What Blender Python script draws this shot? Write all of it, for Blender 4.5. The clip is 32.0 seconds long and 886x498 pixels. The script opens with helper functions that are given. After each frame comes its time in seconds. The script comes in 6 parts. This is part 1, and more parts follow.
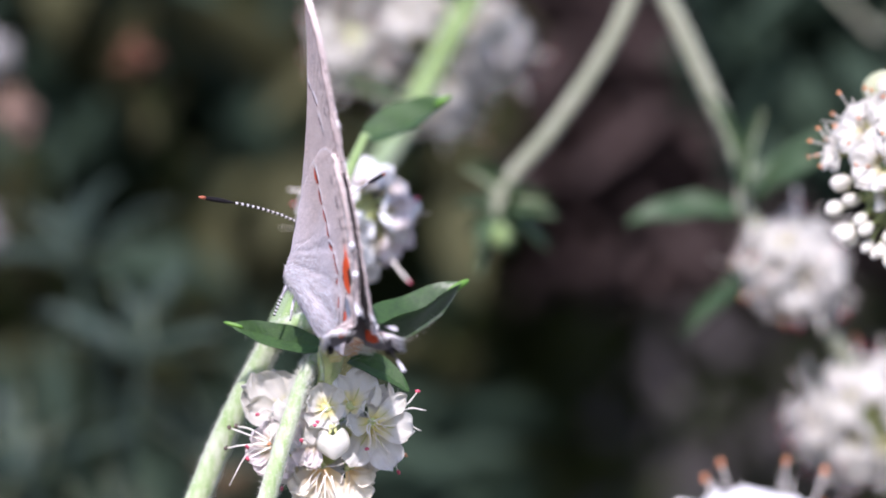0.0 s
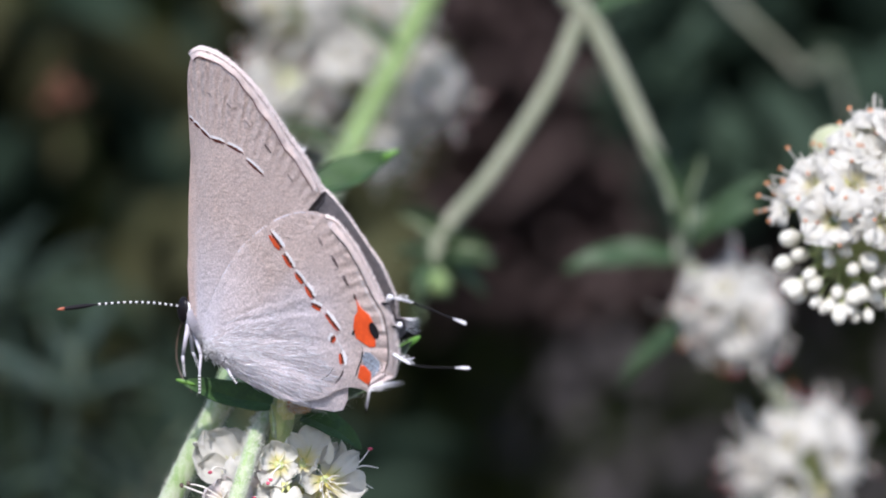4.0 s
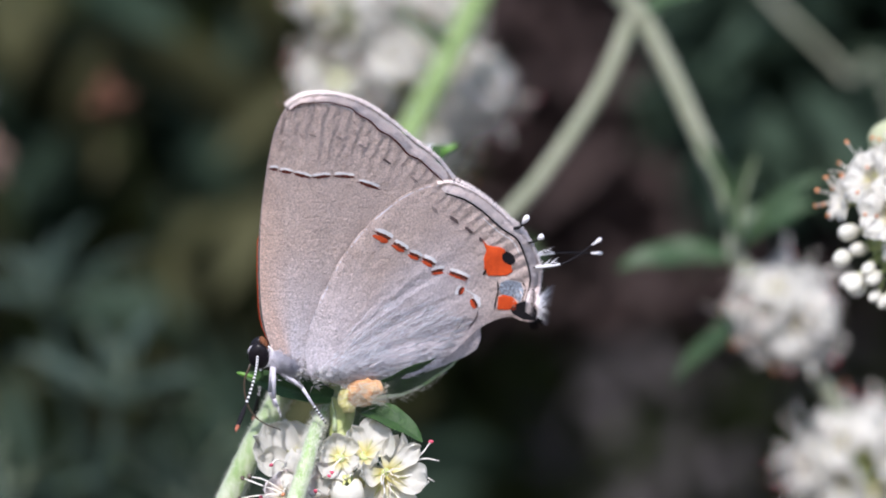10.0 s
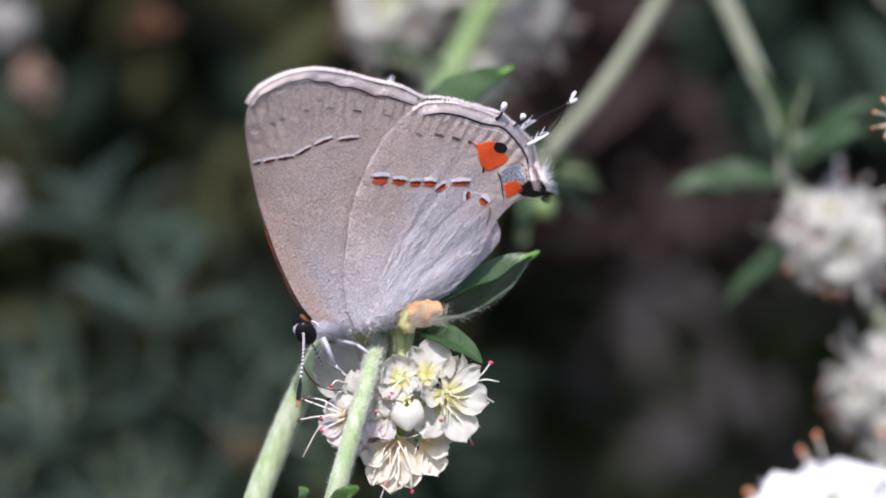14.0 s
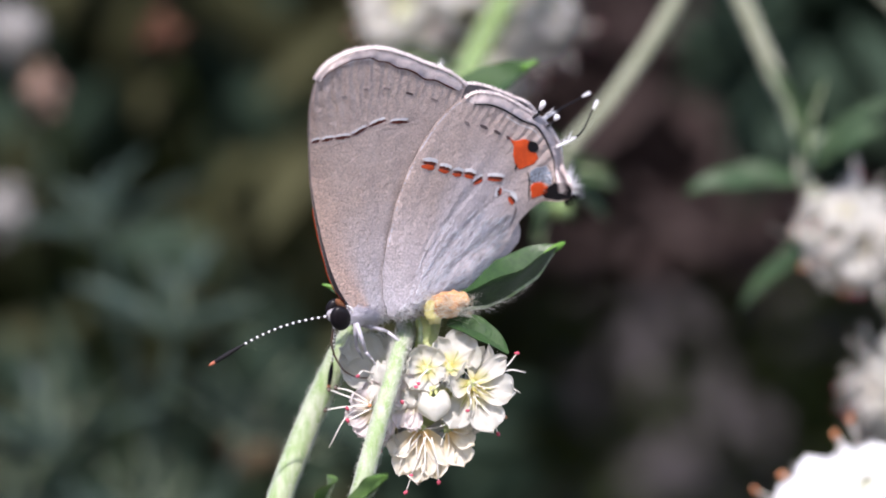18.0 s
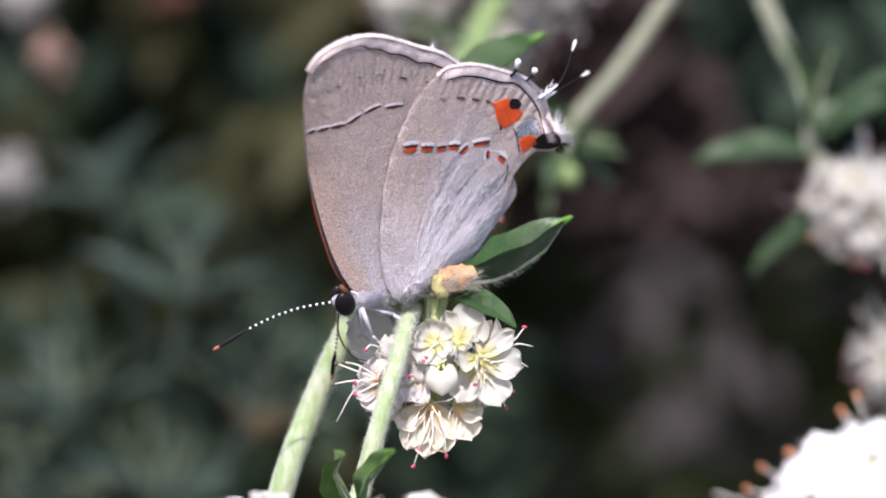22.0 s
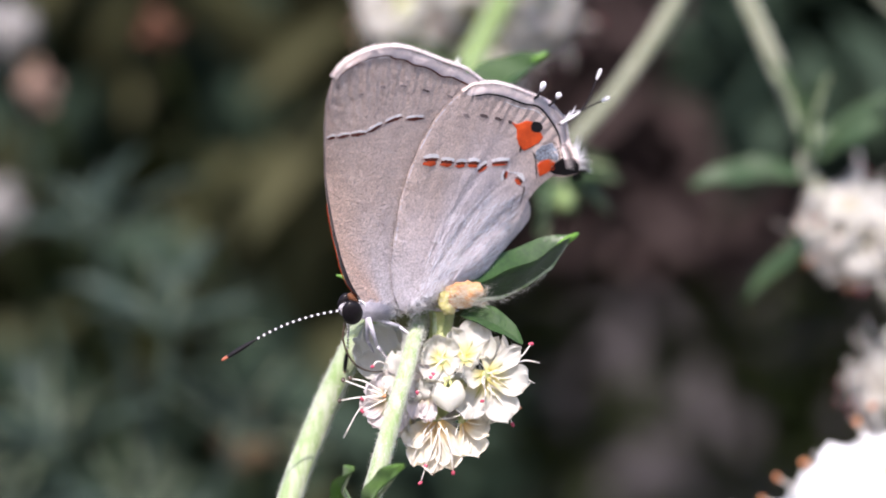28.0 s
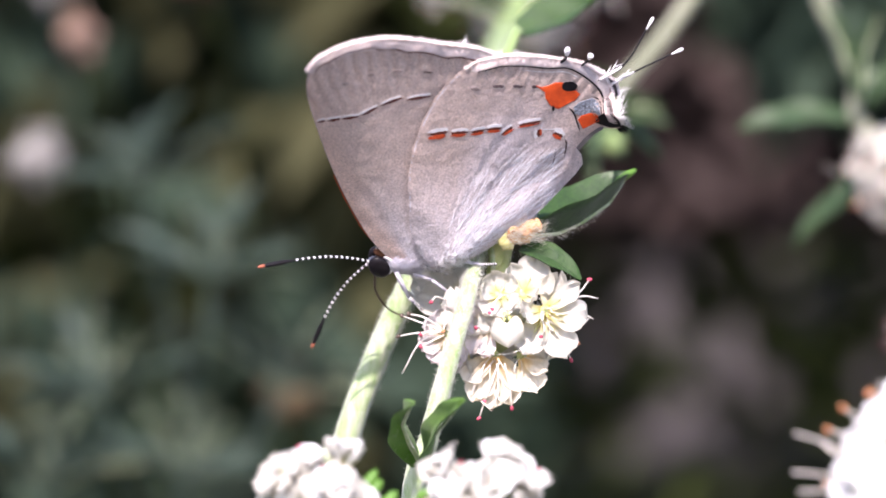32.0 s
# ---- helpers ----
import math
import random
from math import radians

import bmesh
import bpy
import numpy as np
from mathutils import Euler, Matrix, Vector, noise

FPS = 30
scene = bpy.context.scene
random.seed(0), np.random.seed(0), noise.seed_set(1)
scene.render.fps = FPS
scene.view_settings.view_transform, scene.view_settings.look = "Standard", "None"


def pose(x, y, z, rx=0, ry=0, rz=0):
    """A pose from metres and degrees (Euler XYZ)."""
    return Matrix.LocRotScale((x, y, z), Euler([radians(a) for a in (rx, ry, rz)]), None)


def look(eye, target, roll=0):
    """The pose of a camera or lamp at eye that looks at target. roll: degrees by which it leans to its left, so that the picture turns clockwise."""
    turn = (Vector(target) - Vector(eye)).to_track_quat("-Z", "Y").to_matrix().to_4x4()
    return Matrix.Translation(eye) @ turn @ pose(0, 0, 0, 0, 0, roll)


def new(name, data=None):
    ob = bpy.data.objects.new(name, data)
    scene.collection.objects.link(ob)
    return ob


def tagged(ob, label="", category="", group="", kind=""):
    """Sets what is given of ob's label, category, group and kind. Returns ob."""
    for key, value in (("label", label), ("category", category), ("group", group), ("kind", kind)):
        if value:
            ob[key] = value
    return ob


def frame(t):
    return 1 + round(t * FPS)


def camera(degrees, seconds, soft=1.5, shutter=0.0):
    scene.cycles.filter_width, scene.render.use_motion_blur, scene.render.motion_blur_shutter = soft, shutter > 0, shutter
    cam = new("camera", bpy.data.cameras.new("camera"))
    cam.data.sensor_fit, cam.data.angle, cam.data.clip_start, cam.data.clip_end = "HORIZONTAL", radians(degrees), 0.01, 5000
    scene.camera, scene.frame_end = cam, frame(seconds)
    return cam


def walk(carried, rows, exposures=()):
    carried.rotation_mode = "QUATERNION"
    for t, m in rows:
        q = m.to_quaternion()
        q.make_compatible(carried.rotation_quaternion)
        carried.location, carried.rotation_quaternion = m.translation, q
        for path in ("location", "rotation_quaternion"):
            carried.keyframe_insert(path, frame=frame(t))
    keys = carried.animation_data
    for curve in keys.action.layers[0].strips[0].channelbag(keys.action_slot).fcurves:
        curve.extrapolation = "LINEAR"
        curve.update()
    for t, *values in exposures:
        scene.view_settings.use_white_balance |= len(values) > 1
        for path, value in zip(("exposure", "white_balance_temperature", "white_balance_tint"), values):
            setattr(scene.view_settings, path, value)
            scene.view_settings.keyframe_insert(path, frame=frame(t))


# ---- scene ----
from mathutils.geometry import delaunay_2d_cdt

MM = 0.001                 # lengths of the plan are in millimetres
U = 0.0331243 * MM         # the butterfly's own unit, about a thirtieth of a millimetre

# ---- camera: a macro lens a third of a metre from the flower, held by hand ----
cam = camera(9.0, 32.0, 1.8)
cam.data.dof.use_dof = True
cam.data.dof.focus_distance = 0.3265
cam.data.dof.aperture_fstop = 33.0
cam.data.dof.aperture_blades = 7
# seconds, sideways and height in mm, tilt and turn in degrees
CAMERA_ROWS = [
    (0, 9.02, 8.36, -0.001, 1.308),
    (0.5, 6.80, 8.68, -0.086, 0.866),
    (1, 4.69, 9.17, -0.260, 0.520),
    (1.5, 3.40, 9.98, -0.068, -0.086),
    (2, 3.10, 10.74, -0.040, -0.213),
    (2.5, 3.34, 11.25, 0.019, -0.224),
    (4.5, 4.27, 12.04, -0.039, 0.038),
    (5, 3.88, 12.17, 0.117, 0.082),
    (5.5, 3.03, 12.14, 0.179, 0.318),
    (6, 2.14, 11.98, 0.247, 0.374),
    (6.5, 1.55, 11.76, 0.249, 0.173),
    (7, 1.34, 11.49, 0.186, 0.105),
    (7.5, 1.48, 11.35, 0.098, 0.076),
    (8, 1.68, 11.39, 0.048, -0.095),
    (8.5, 1.61, 11.39, 0.230, -0.033),
    (9, 1.37, 11.12, 0.292, 0.349),
    (9.5, 1.28, 10.55, 0.309, 0.400),
    (10, 1.45, 9.89, 0.245, 0.129),
    (10.5, 1.77, 9.45, 0.102, 0.075),
    (11, 2.08, 9.32, 0.033, 0.044),
    (11.5, 2.19, 9.32, -0.107, 0.017),
    (12, 1.92, 9.31, -0.170, 0.014),
    (12.5, 1.19, 9.23, -0.126, 0.089),
    (13, 0.27, 9.17, -0.138, 0.157),
    (13.5, -0.58, 9.09, -0.246, 0.285),
    (14, -1.22, 8.96, -0.397, 0.274),
    (14.5, -1.66, 8.69, -0.379, 0.109),
    (16.5, -3.29, 6.89, -0.117, 0.086),
    (17, -3.70, 6.59, 0.061, 0.088),
    (17.5, -4.09, 6.15, 0.016, 0.010),
    (18, -4.36, 5.79, 0.057, -0.005),
    (18.5, -4.52, 5.48, 0.025, 0.026),
    (19, -4.55, 5.38, -0.063, 0.047),
    (19.5, -4.44, 5.62, -0.131, -0.045),
    (20, -4.20, 6.22, -0.156, -0.164),
    (20.5, -3.86, 6.81, -0.216, -0.186),
    (21, -3.61, 7.21, -0.284, -0.093),
    (21.5, -3.66, 7.29, -0.496, 0.011),
    (22, -4.20, 7.21, -0.455, 0.100),
    (22.5, -4.91, 6.81, -0.219, 0.066),
    (23, -5.50, 6.06, -0.044, 0.091),
    (23.5, -5.86, 5.04, 0.157, -0.032),
    (24, -5.98, 4.05, 0.176, -0.309),
    (24.5, -5.83, 3.90, 0.065, -0.348),
    (25, -5.66, 4.18, -0.056, -0.327),
    (25.5, -5.98, 4.72, 0.079, -0.268),
    (26, -6.59, 5.07, 0.229, -0.249),
    (26.5, -7.10, 4.99, 0.197, -0.347),
    (28.5, -8.32, 4.45, 0.181, -0.492),
    (29, -8.79, 4.43, 0.224, -0.452),
    (29.5, -9.32, 4.26, 0.214, -0.390),
    (30, -9.63, 3.94, 0.181, -0.424),
    (30.5, -9.94, 3.50, 0.194, -0.339),
    (31, -10.24, 2.97, 0.017, -0.324),
    (31.5, -10.55, 2.53, -0.076, -0.455),
    (32, -11.04, 2.12, -0.056, -0.425),
]
walk(cam, [(t, pose(x * MM, -0.33, z * MM, 90 + up, 0, turn)) for t, x, z, up, turn in CAMERA_ROWS],
     [(0, 0.84, 6140, 26), (1, 0.54, 6200, 22), (2, 0.52, 6170, 17), (5, 0.58, 6170, 16), (7.5, 0.62, 6170, 16), (9, 0.6, 6180, 16), (11, 0.6, 6230, 17), (12.2, 0.47, 6250, 17), (14.5, 0.56, 6240, 19), (17, 0.72, 6380, 20), (20, 0.74, 6420, 21), (21, 0.7, 6440, 21), (22.5, 0.78, 6460, 21), (24, 0.95, 6500, 22), (26, 0.92, 6540, 22), (29, 0.94, 6600, 23), (30.5, 1.22, 6640, 26), (32, 1.25, 6640, 26)])

# ---- light: a clear sky and a high sun ----
SUN_TO = Vector((-0.11, -0.70, 0.705)).normalized()
world = bpy.data.worlds.new("world")
scene.world = world
world.use_nodes = True
wn = world.node_tree.nodes
sky = wn.new("ShaderNodeTexSky")
sky.sky_type = "NISHITA"
sky.sun_disc = False
sky.sun_elevation = math.asin(SUN_TO.z)
sky.sun_rotation = math.atan2(SUN_TO.x, SUN_TO.y)
wn["Background"].inputs["Strength"].default_value = 0.18
world.node_tree.links.new(sky.outputs["Color"], wn["Background"].inputs["Color"])
sun = new("sun", bpy.data.lights.new("sun", "SUN"))
sun.data.energy = 4.2
sun.data.angle = radians(0.53)
sun.data.color = (1.0, 0.96, 0.91)
sun.matrix_world = look(SUN_TO, (0, 0, 0))


# ---- materials ----
def mat(name, base, other=None, rough=0.6, size=1.0, bump=0.2, clear=0.0, sheen=0.0, vary=0.0, fine=8.0, spec=0.4, stretch=1.0, foot=None, speck=0.0):
    """Two colours mixed by a coarse and a fine noise of that size in mm, with relief. clear: the share of light let through."""
    m = bpy.data.materials.new(name)
    m.use_nodes = True
    nt = m.node_tree
    n, link = nt.nodes, nt.links.new
    p = n["Principled BSDF"]
    other = other or tuple(c * 0.7 for c in base)
    tc = n.new("ShaderNodeTexCoord")
    n1 = n.new("ShaderNodeTexNoise")
    n1.inputs["Scale"].default_value = 1.0 / (size * MM)
    n1.inputs["Detail"].default_value = 3
    n2 = n.new("ShaderNodeTexNoise")
    n2.inputs["Scale"].default_value = fine / (size * MM)
    n2.inputs["Detail"].default_value = 2
    mp = n.new("ShaderNodeMapping")
    mp.inputs["Scale"].default_value = (1, 1, stretch)
    link(tc.outputs["Object"], mp.inputs["Vector"])
    for q in (n1, n2):
        link(mp.outputs["Vector"], q.inputs["Vector"])
    add = n.new("ShaderNodeMath")
    add.operation = "ADD"
    link(n1.outputs["Fac"], add.inputs[0])
    link(n2.outputs["Fac"], add.inputs[1])
    rng = n.new("ShaderNodeMapRange")
    rng.inputs["From Min"].default_value, rng.inputs["From Max"].default_value = 0.7, 1.3
    link(add.outputs[0], rng.inputs["Value"])
    mix = n.new("ShaderNodeMix")
    mix.data_type = "RGBA"
    mix.inputs["A"].default_value = (*base, 1)
    mix.inputs["B"].default_value = (*other, 1)
    link(rng.outputs[0], mix.inputs["Factor"])
    col = mix.outputs["Result"]
    if speck:
        n3 = n.new("ShaderNodeTexNoise")
        n3.inputs["Scale"].default_value = 34.0 / MM
        n3.inputs["Detail"].default_value = 1
        link(tc.outputs["Object"], n3.inputs["Vector"])
        sr = n.new("ShaderNodeMapRange")
        sr.inputs["From Min"].default_value, sr.inputs["From Max"].default_value = 0.60, 0.72
        sr.inputs["To Max"].default_value = speck
        link(n3.outputs["Fac"], sr.inputs["Value"])
        sm = n.new("ShaderNodeMix")
        sm.data_type = "RGBA"
        sm.inputs["B"].default_value = (*(c * 0.35 for c in base), 1)
        link(sr.outputs[0], sm.inputs["Factor"])
        link(col, sm.inputs["A"])
        col = sm.outputs["Result"]
    if foot:
        sep = n.new("ShaderNodeSeparateXYZ")
        link(tc.outputs["Object"], sep.inputs[0])
        fr = n.new("ShaderNodeMapRange")
        fr.inputs["From Min"].default_value, fr.inputs["From Max"].default_value = 0.06 * MM, 0.46 * MM
        fr.inputs["To Min"].default_value, fr.inputs["To Max"].default_value = 1.0, 0.0
        link(sep.outputs["X"], fr.inputs["Value"])
        fm = n.new("ShaderNodeMix")
        fm.data_type = "RGBA"
        fm.inputs["B"].default_value = (*foot, 1)
        link(fr.outputs[0], fm.inputs["Factor"])
        link(col, fm.inputs["A"])
        col = fm.outputs["Result"]
    if vary:
        info = n.new("ShaderNodeObjectInfo")
        vr = n.new("ShaderNodeMapRange")
        vr.inputs["To Min"].default_value, vr.inputs["To Max"].default_value = 1 - vary, 1 + vary * 0.4
        link(info.outputs["Random"], vr.inputs["Value"])
        hsv = n.new("ShaderNodeHueSaturation")
        link(vr.outputs[0], hsv.inputs["Value"])
        link(col, hsv.inputs["Color"])
        col = hsv.outputs["Color"]
    link(col, p.inputs["Base Color"])
    p.inputs["Roughness"].default_value = rough
    p.inputs["Specular IOR Level"].default_value = spec
    p.inputs["Sheen Weight"].default_value = sheen
    if bump:
        b = n.new("ShaderNodeBump")
        b.inputs["Strength"].default_value = bump
        b.inputs["Distance"].default_value = size * MM * 0.08
        link(n2.outputs["Fac"], b.inputs["Height"])
        link(b.outputs["Normal"], p.inputs["Normal"])
    if clear:
        tr = n.new("ShaderNodeBsdfTranslucent")
        link(col, tr.inputs["Color"])
        sh = n.new("ShaderNodeMixShader")
        sh.inputs["Fac"].default_value = clear
        link(p.outputs["BSDF"], sh.inputs[1])
        link(tr.outputs["BSDF"], sh.inputs[2])
        link(sh.outputs["Shader"], n["Material Output"].inputs["Surface"])
    return m


def wing_material():
    """Grey-brown scales, paler and bluish at the wing root, with dark single scales and fine pleats towards the margin."""
    m = mat("wing_grey", (0.69, 0.545, 0.49), (0.58, 0.45, 0.405), 0.62, 1.6, 0.9, 0.25, 0.3, fine=26, speck=0.55)
    nt = m.node_tree
    n, link = nt.nodes, nt.links.new
    p = n["Principled BSDF"]
    tc = n.new("ShaderNodeTexCoord")
    sep = n.new("ShaderNodeSeparateXYZ")
    link(tc.outputs["Object"], sep.inputs[0])

    def calc(op, a, b=None):
        q = n.new("ShaderNodeMath")
        q.operation = op
        for k, v in enumerate((a, b)):
            if v is None:
                continue
            if isinstance(v, (int, float)):
                q.inputs[k].default_value = v
            else:
                link(v, q.inputs[k])
        return q.outputs[0]
    x = calc("ADD", sep.outputs["X"], 30 * U)
    angle = calc("ARCTAN2", sep.outputs["Z"], x)
    r = calc("SQRT", calc("ADD", calc("MULTIPLY", x, x), calc("MULTIPLY", sep.outputs["Z"], sep.outputs["Z"])))
    far = n.new("ShaderNodeMapRange")
    far.inputs["From Min"].default_value, far.inputs["From Max"].default_value = 370 * U, 450 * U
    link(r, far.inputs["Value"])
    wob = n.new("ShaderNodeTexNoise")
    wob.inputs["Scale"].default_value = 1.1 / MM
    link(tc.outputs["Object"], wob.inputs["Vector"])
    pleat = calc("MULTIPLY", calc("SINE", calc("ADD", calc("MULTIPLY", angle, 125.0), calc("MULTIPLY", wob.outputs["Fac"], 6.0))), far.outputs[0])
    b = n.new("ShaderNodeBump")
    b.inputs["Strength"].default_value = 0.9
    b.inputs["Distance"].default_value = 0.058 * MM
    low = n.new("ShaderNodeMapRange")
    low.inputs["From Min"].default_value, low.inputs["From Max"].default_value = 0.85, 0.6
    link(angle, low.inputs["Value"])
    rim = n.new("ShaderNodeMapRange")
    rim.inputs["From Min"].default_value, rim.inputs["From Max"].default_value = 400 * U, 280 * U
    link(r, rim.inputs["Value"])
    root = n.new("ShaderNodeMapRange")
    root.inputs["From Min"].default_value, root.inputs["From Max"].default_value = 70 * U, 170 * U
    link(r, root.inputs["Value"])
    fold = calc("SINE", calc("ADD", calc("MULTIPLY", angle, 58.0), calc("MULTIPLY", wob.outputs["Fac"], 5.0)))
    fold = calc("MULTIPLY", fold, calc("MULTIPLY", calc("MULTIPLY", low.outputs[0], root.outputs[0]), rim.outputs[0]))
    dent = n.new("ShaderNodeTexNoise")
    dent.inputs["Scale"].default_value = 3.6 / MM
    dent.inputs["Detail"].default_value = 3
    link(tc.outputs["Object"], dent.inputs["Vector"])
    link(calc("ADD", calc("ADD", calc("MULTIPLY", pleat, 1.3), calc("MULTIPLY", fold, 0.6)), calc("MULTIPLY", dent.outputs["Fac"], 1.5)), b.inputs["Height"])
    old = p.inputs["Normal"].links[0].from_socket
    link(old, b.inputs["Normal"])
    link(b.outputs["Normal"], p.inputs["Normal"])
    near = n.new("ShaderNodeMapRange")
    near.inputs["From Min"].default_value, near.inputs["From Max"].default_value = 30 * U, 235 * U
    near.inputs["To Min"].default_value, near.inputs["To Max"].default_value = 0.75, 0.0
    link(r, near.inputs["Value"])
    mx = n.new("ShaderNodeMix")
    mx.data_type = "RGBA"
    mx.inputs["B"].default_value = (0.76, 0.73, 0.82, 1)
    fan = calc("MULTIPLY", calc("MULTIPLY", low.outputs[0], rim.outputs[0]), 0.55)
    link(calc("MAXIMUM", near.outputs[0], fan), mx.inputs["Factor"])
    link(p.inputs["Base Color"].links[0].from_socket, mx.inputs["A"])
    # orange-brown front margin, with the light glowing through it put into the colour
    front = n.new("ShaderNodeMapRange")
    front.inputs["From Min"].default_value, front.inputs["From Max"].default_value = 1.66, 1.96
    front.inputs["To Max"].default_value = 0.5
    link(angle, front.inputs["Value"])
    warm = n.new("ShaderNodeMix")
    warm.data_type = "RGBA"
    warm.inputs["B"].default_value = (0.80, 0.47, 0.30, 1)
    link(front.outputs[0], warm.inputs["Factor"])
    link(mx.outputs["Result"], warm.inputs["A"])
    # rows of scales, worn and ruffled in patches of a tenth of a millimetre
    grain = n.new("ShaderNodeTexNoise")
    grain.inputs["Scale"].default_value = 9.0 / MM
    grain.inputs["Detail"].default_value = 3
    link(tc.outputs["Object"], grain.inputs["Vector"])
    worn = n.new("ShaderNodeMapRange")
    worn.inputs["From Min"].default_value, worn.inputs["From Max"].default_value = 0.3, 0.7
    worn.inputs["To Min"].default_value, worn.inputs["To Max"].default_value = 0.58, 1.24
    link(grain.outputs["Fac"], worn.inputs["Value"])
    scales = n.new("ShaderNodeMix")
    scales.data_type = "RGBA"
    scales.blend_type = "MULTIPLY"
    scales.inputs["Factor"].default_value = 1.0
    link(warm.outputs["Result"], scales.inputs["A"])
    link(worn.outputs[0], scales.inputs["B"])
    link(scales.outputs["Result"], p.inputs["Base Color"])
    return m


WING = wing_material()
WING_PALE = mat("wing_pale", (0.72, 0.69, 0.74), (0.62, 0.59, 0.64), 0.6, 1.0, 0.4, 0.35, 0.4, fine=20)
WING_HAIR = mat("wing_hair", (0.88, 0.86, 0.89), (0.80, 0.78, 0.82), 0.6, 1.0, 0.3, 0.35, 0.4, fine=20)
UPPER = mat("wing_upper", (0.20, 0.18, 0.185), (0.13, 0.12, 0.125), 0.6, 2.5, 0.3, 0.3)
ORANGE = mat("scale_orange", (0.78, 0.10, 0.014), (0.58, 0.06, 0.01), 0.6, 0.3, 0.3, 0.15)
RUST = mat("scale_rust", (0.62, 0.085, 0.018), (0.40, 0.05, 0.015), 0.6, 0.3, 0.3, 0.15)
MAROON = mat("scale_maroon", (0.12, 0.028, 0.018), (0.05, 0.02, 0.016), 0.6, 0.2, 0.3, spec=0.08)
BLACK = mat("scale_black", (0.008, 0.007, 0.008), (0.016, 0.015, 0.017), 0.55, 0.3, 0.3, spec=0.08)
DARK = mat("scale_dark", (0.07, 0.05, 0.05), (0.12, 0.09, 0.09), 0.6, 0.3, 0.3, spec=0.08)
FAINT = mat("scale_faint", (0.24, 0.19, 0.18), (0.32, 0.26, 0.25), 0.6, 0.3, 0.3, 0.2)
FRINGE = mat("fringe_pale", (0.88, 0.80, 0.78), (0.76, 0.67, 0.66), 0.7, 0.3, 0.4, 0.3)
FRINGE_DIM = mat("fringe_shade", (0.82, 0.73, 0.71), (0.68, 0.58, 0.57), 0.7, 0.2, 0.4, 0.3)
WHITE = mat("scale_white", (0.86, 0.84, 0.84), (0.74, 0.72, 0.74), 0.6, 0.3, 0.3, 0.25)
BLUE = mat("scale_blue", (0.36, 0.40, 0.47), (0.012, 0.012, 0.016), 0.5, 0.13, 0.4, fine=2.5)
FUR = mat("fur_pale", (0.70, 0.67, 0.73), (0.55, 0.52, 0.58), 0.8, 0.5, 0.6, 0.3, 0.1, fine=6)
FUR_GREY = mat("fur_grey", (0.46, 0.42, 0.45), (0.34, 0.31, 0.34), 0.8, 0.5, 0.6, 0.2, 0.1, fine=6)
FUR_DARK = mat("fur_dark", (0.10, 0.09, 0.095), (0.40, 0.38, 0.40), 0.8, 0.25, 0.6, fine=3)
CLUB_TIP = mat("club_tip", (0.42, 0.13, 0.07), (0.30, 0.09, 0.05), 0.6, 0.3, 0.3, 0.15)
FUR_BROWN = mat("fur_brown", (0.20, 0.07, 0.025), (0.09, 0.04, 0.025), 0.8, 0.5, 0.5, 0.1)
EYE = mat("eye_black", (0.006, 0.005, 0.006), (0.012, 0.01, 0.012), 0.3, 0.2, 0.15, spec=0.12)
CHITIN = mat("chitin_dark", (0.05, 0.035, 0.025), (0.09, 0.06, 0.04), 0.35, 0.3, 0.2)
PETAL = mat("petal_white", (0.78, 0.77, 0.73), (0.72, 0.70, 0.63), 0.6, 0.9, 0.12, 0.6, 0.1, 0.05, fine=5, foot=(0.76, 0.70, 0.28), spec=0.25)
# whiter copy of petal_white: sunlit brightness put into the colour
PETAL_LIT = mat("petal_lit_white", (0.90, 0.90, 0.89), (0.86, 0.855, 0.83), 0.55, 0.9, 0.12, 0.4, 0.1, 0.03, fine=5, spec=0.25)
BUD_WHITE = mat("bud_white", (0.74, 0.725, 0.67), (0.68, 0.66, 0.56), 0.55, 0.7, 0.15, 0.4, 0.1, 0.05, fine=5)
PETAL_PINK = mat("petal_pinkish", (0.80, 0.76, 0.745), (0.76, 0.69, 0.68), 0.6, 0.9, 0.12, 0.55, 0.1, 0.05, fine=5, foot=(0.70, 0.60, 0.34), spec=0.25)
PETAL_WARM = mat("petal_cream", (0.89, 0.86, 0.78), (0.85, 0.80, 0.69), 0.6, 0.9, 0.12, 0.6, 0.1, 0.05, fine=5, foot=(0.87, 0.70, 0.36), spec=0.25)
RIB = mat("petal_rib", (0.46, 0.50, 0.16), (0.60, 0.60, 0.28), 0.5, 0.5, 0.2, 0.25)
FILAMENT = mat("filament_white", (0.86, 0.82, 0.76), (0.80, 0.76, 0.68), 0.45, 0.4, 0.1, 0.3)
ANTHER = mat("anther_pink", (0.70, 0.12, 0.18), (0.45, 0.06, 0.10), 0.5, 0.2, 0.3, 0.1, vary=0.5)
ANTHER_TAN = mat("anther_orange", (0.75, 0.34, 0.16), (0.62, 0.24, 0.10), 0.5, 0.2, 0.3, 0.1, vary=0.3)
LEAF = mat("leaf_green", (0.034, 0.084, 0.016), (0.018, 0.050, 0.012), 0.6, 1.2, 0.5, 0.2, 0.1, 0.1, fine=6, spec=0.3)
LEAF_DEEP = mat("leaf_deep_green", (0.030, 0.076, 0.014), (0.015, 0.040, 0.009), 0.38, 1.2, 0.2, 0.12, 0.1, 0.1, fine=6, spec=0.35)
LEAF_TIP = mat("leaf_bright", (0.13, 0.28, 0.04), (0.09, 0.22, 0.035), 0.4, 1.0, 0.3, 0.25)
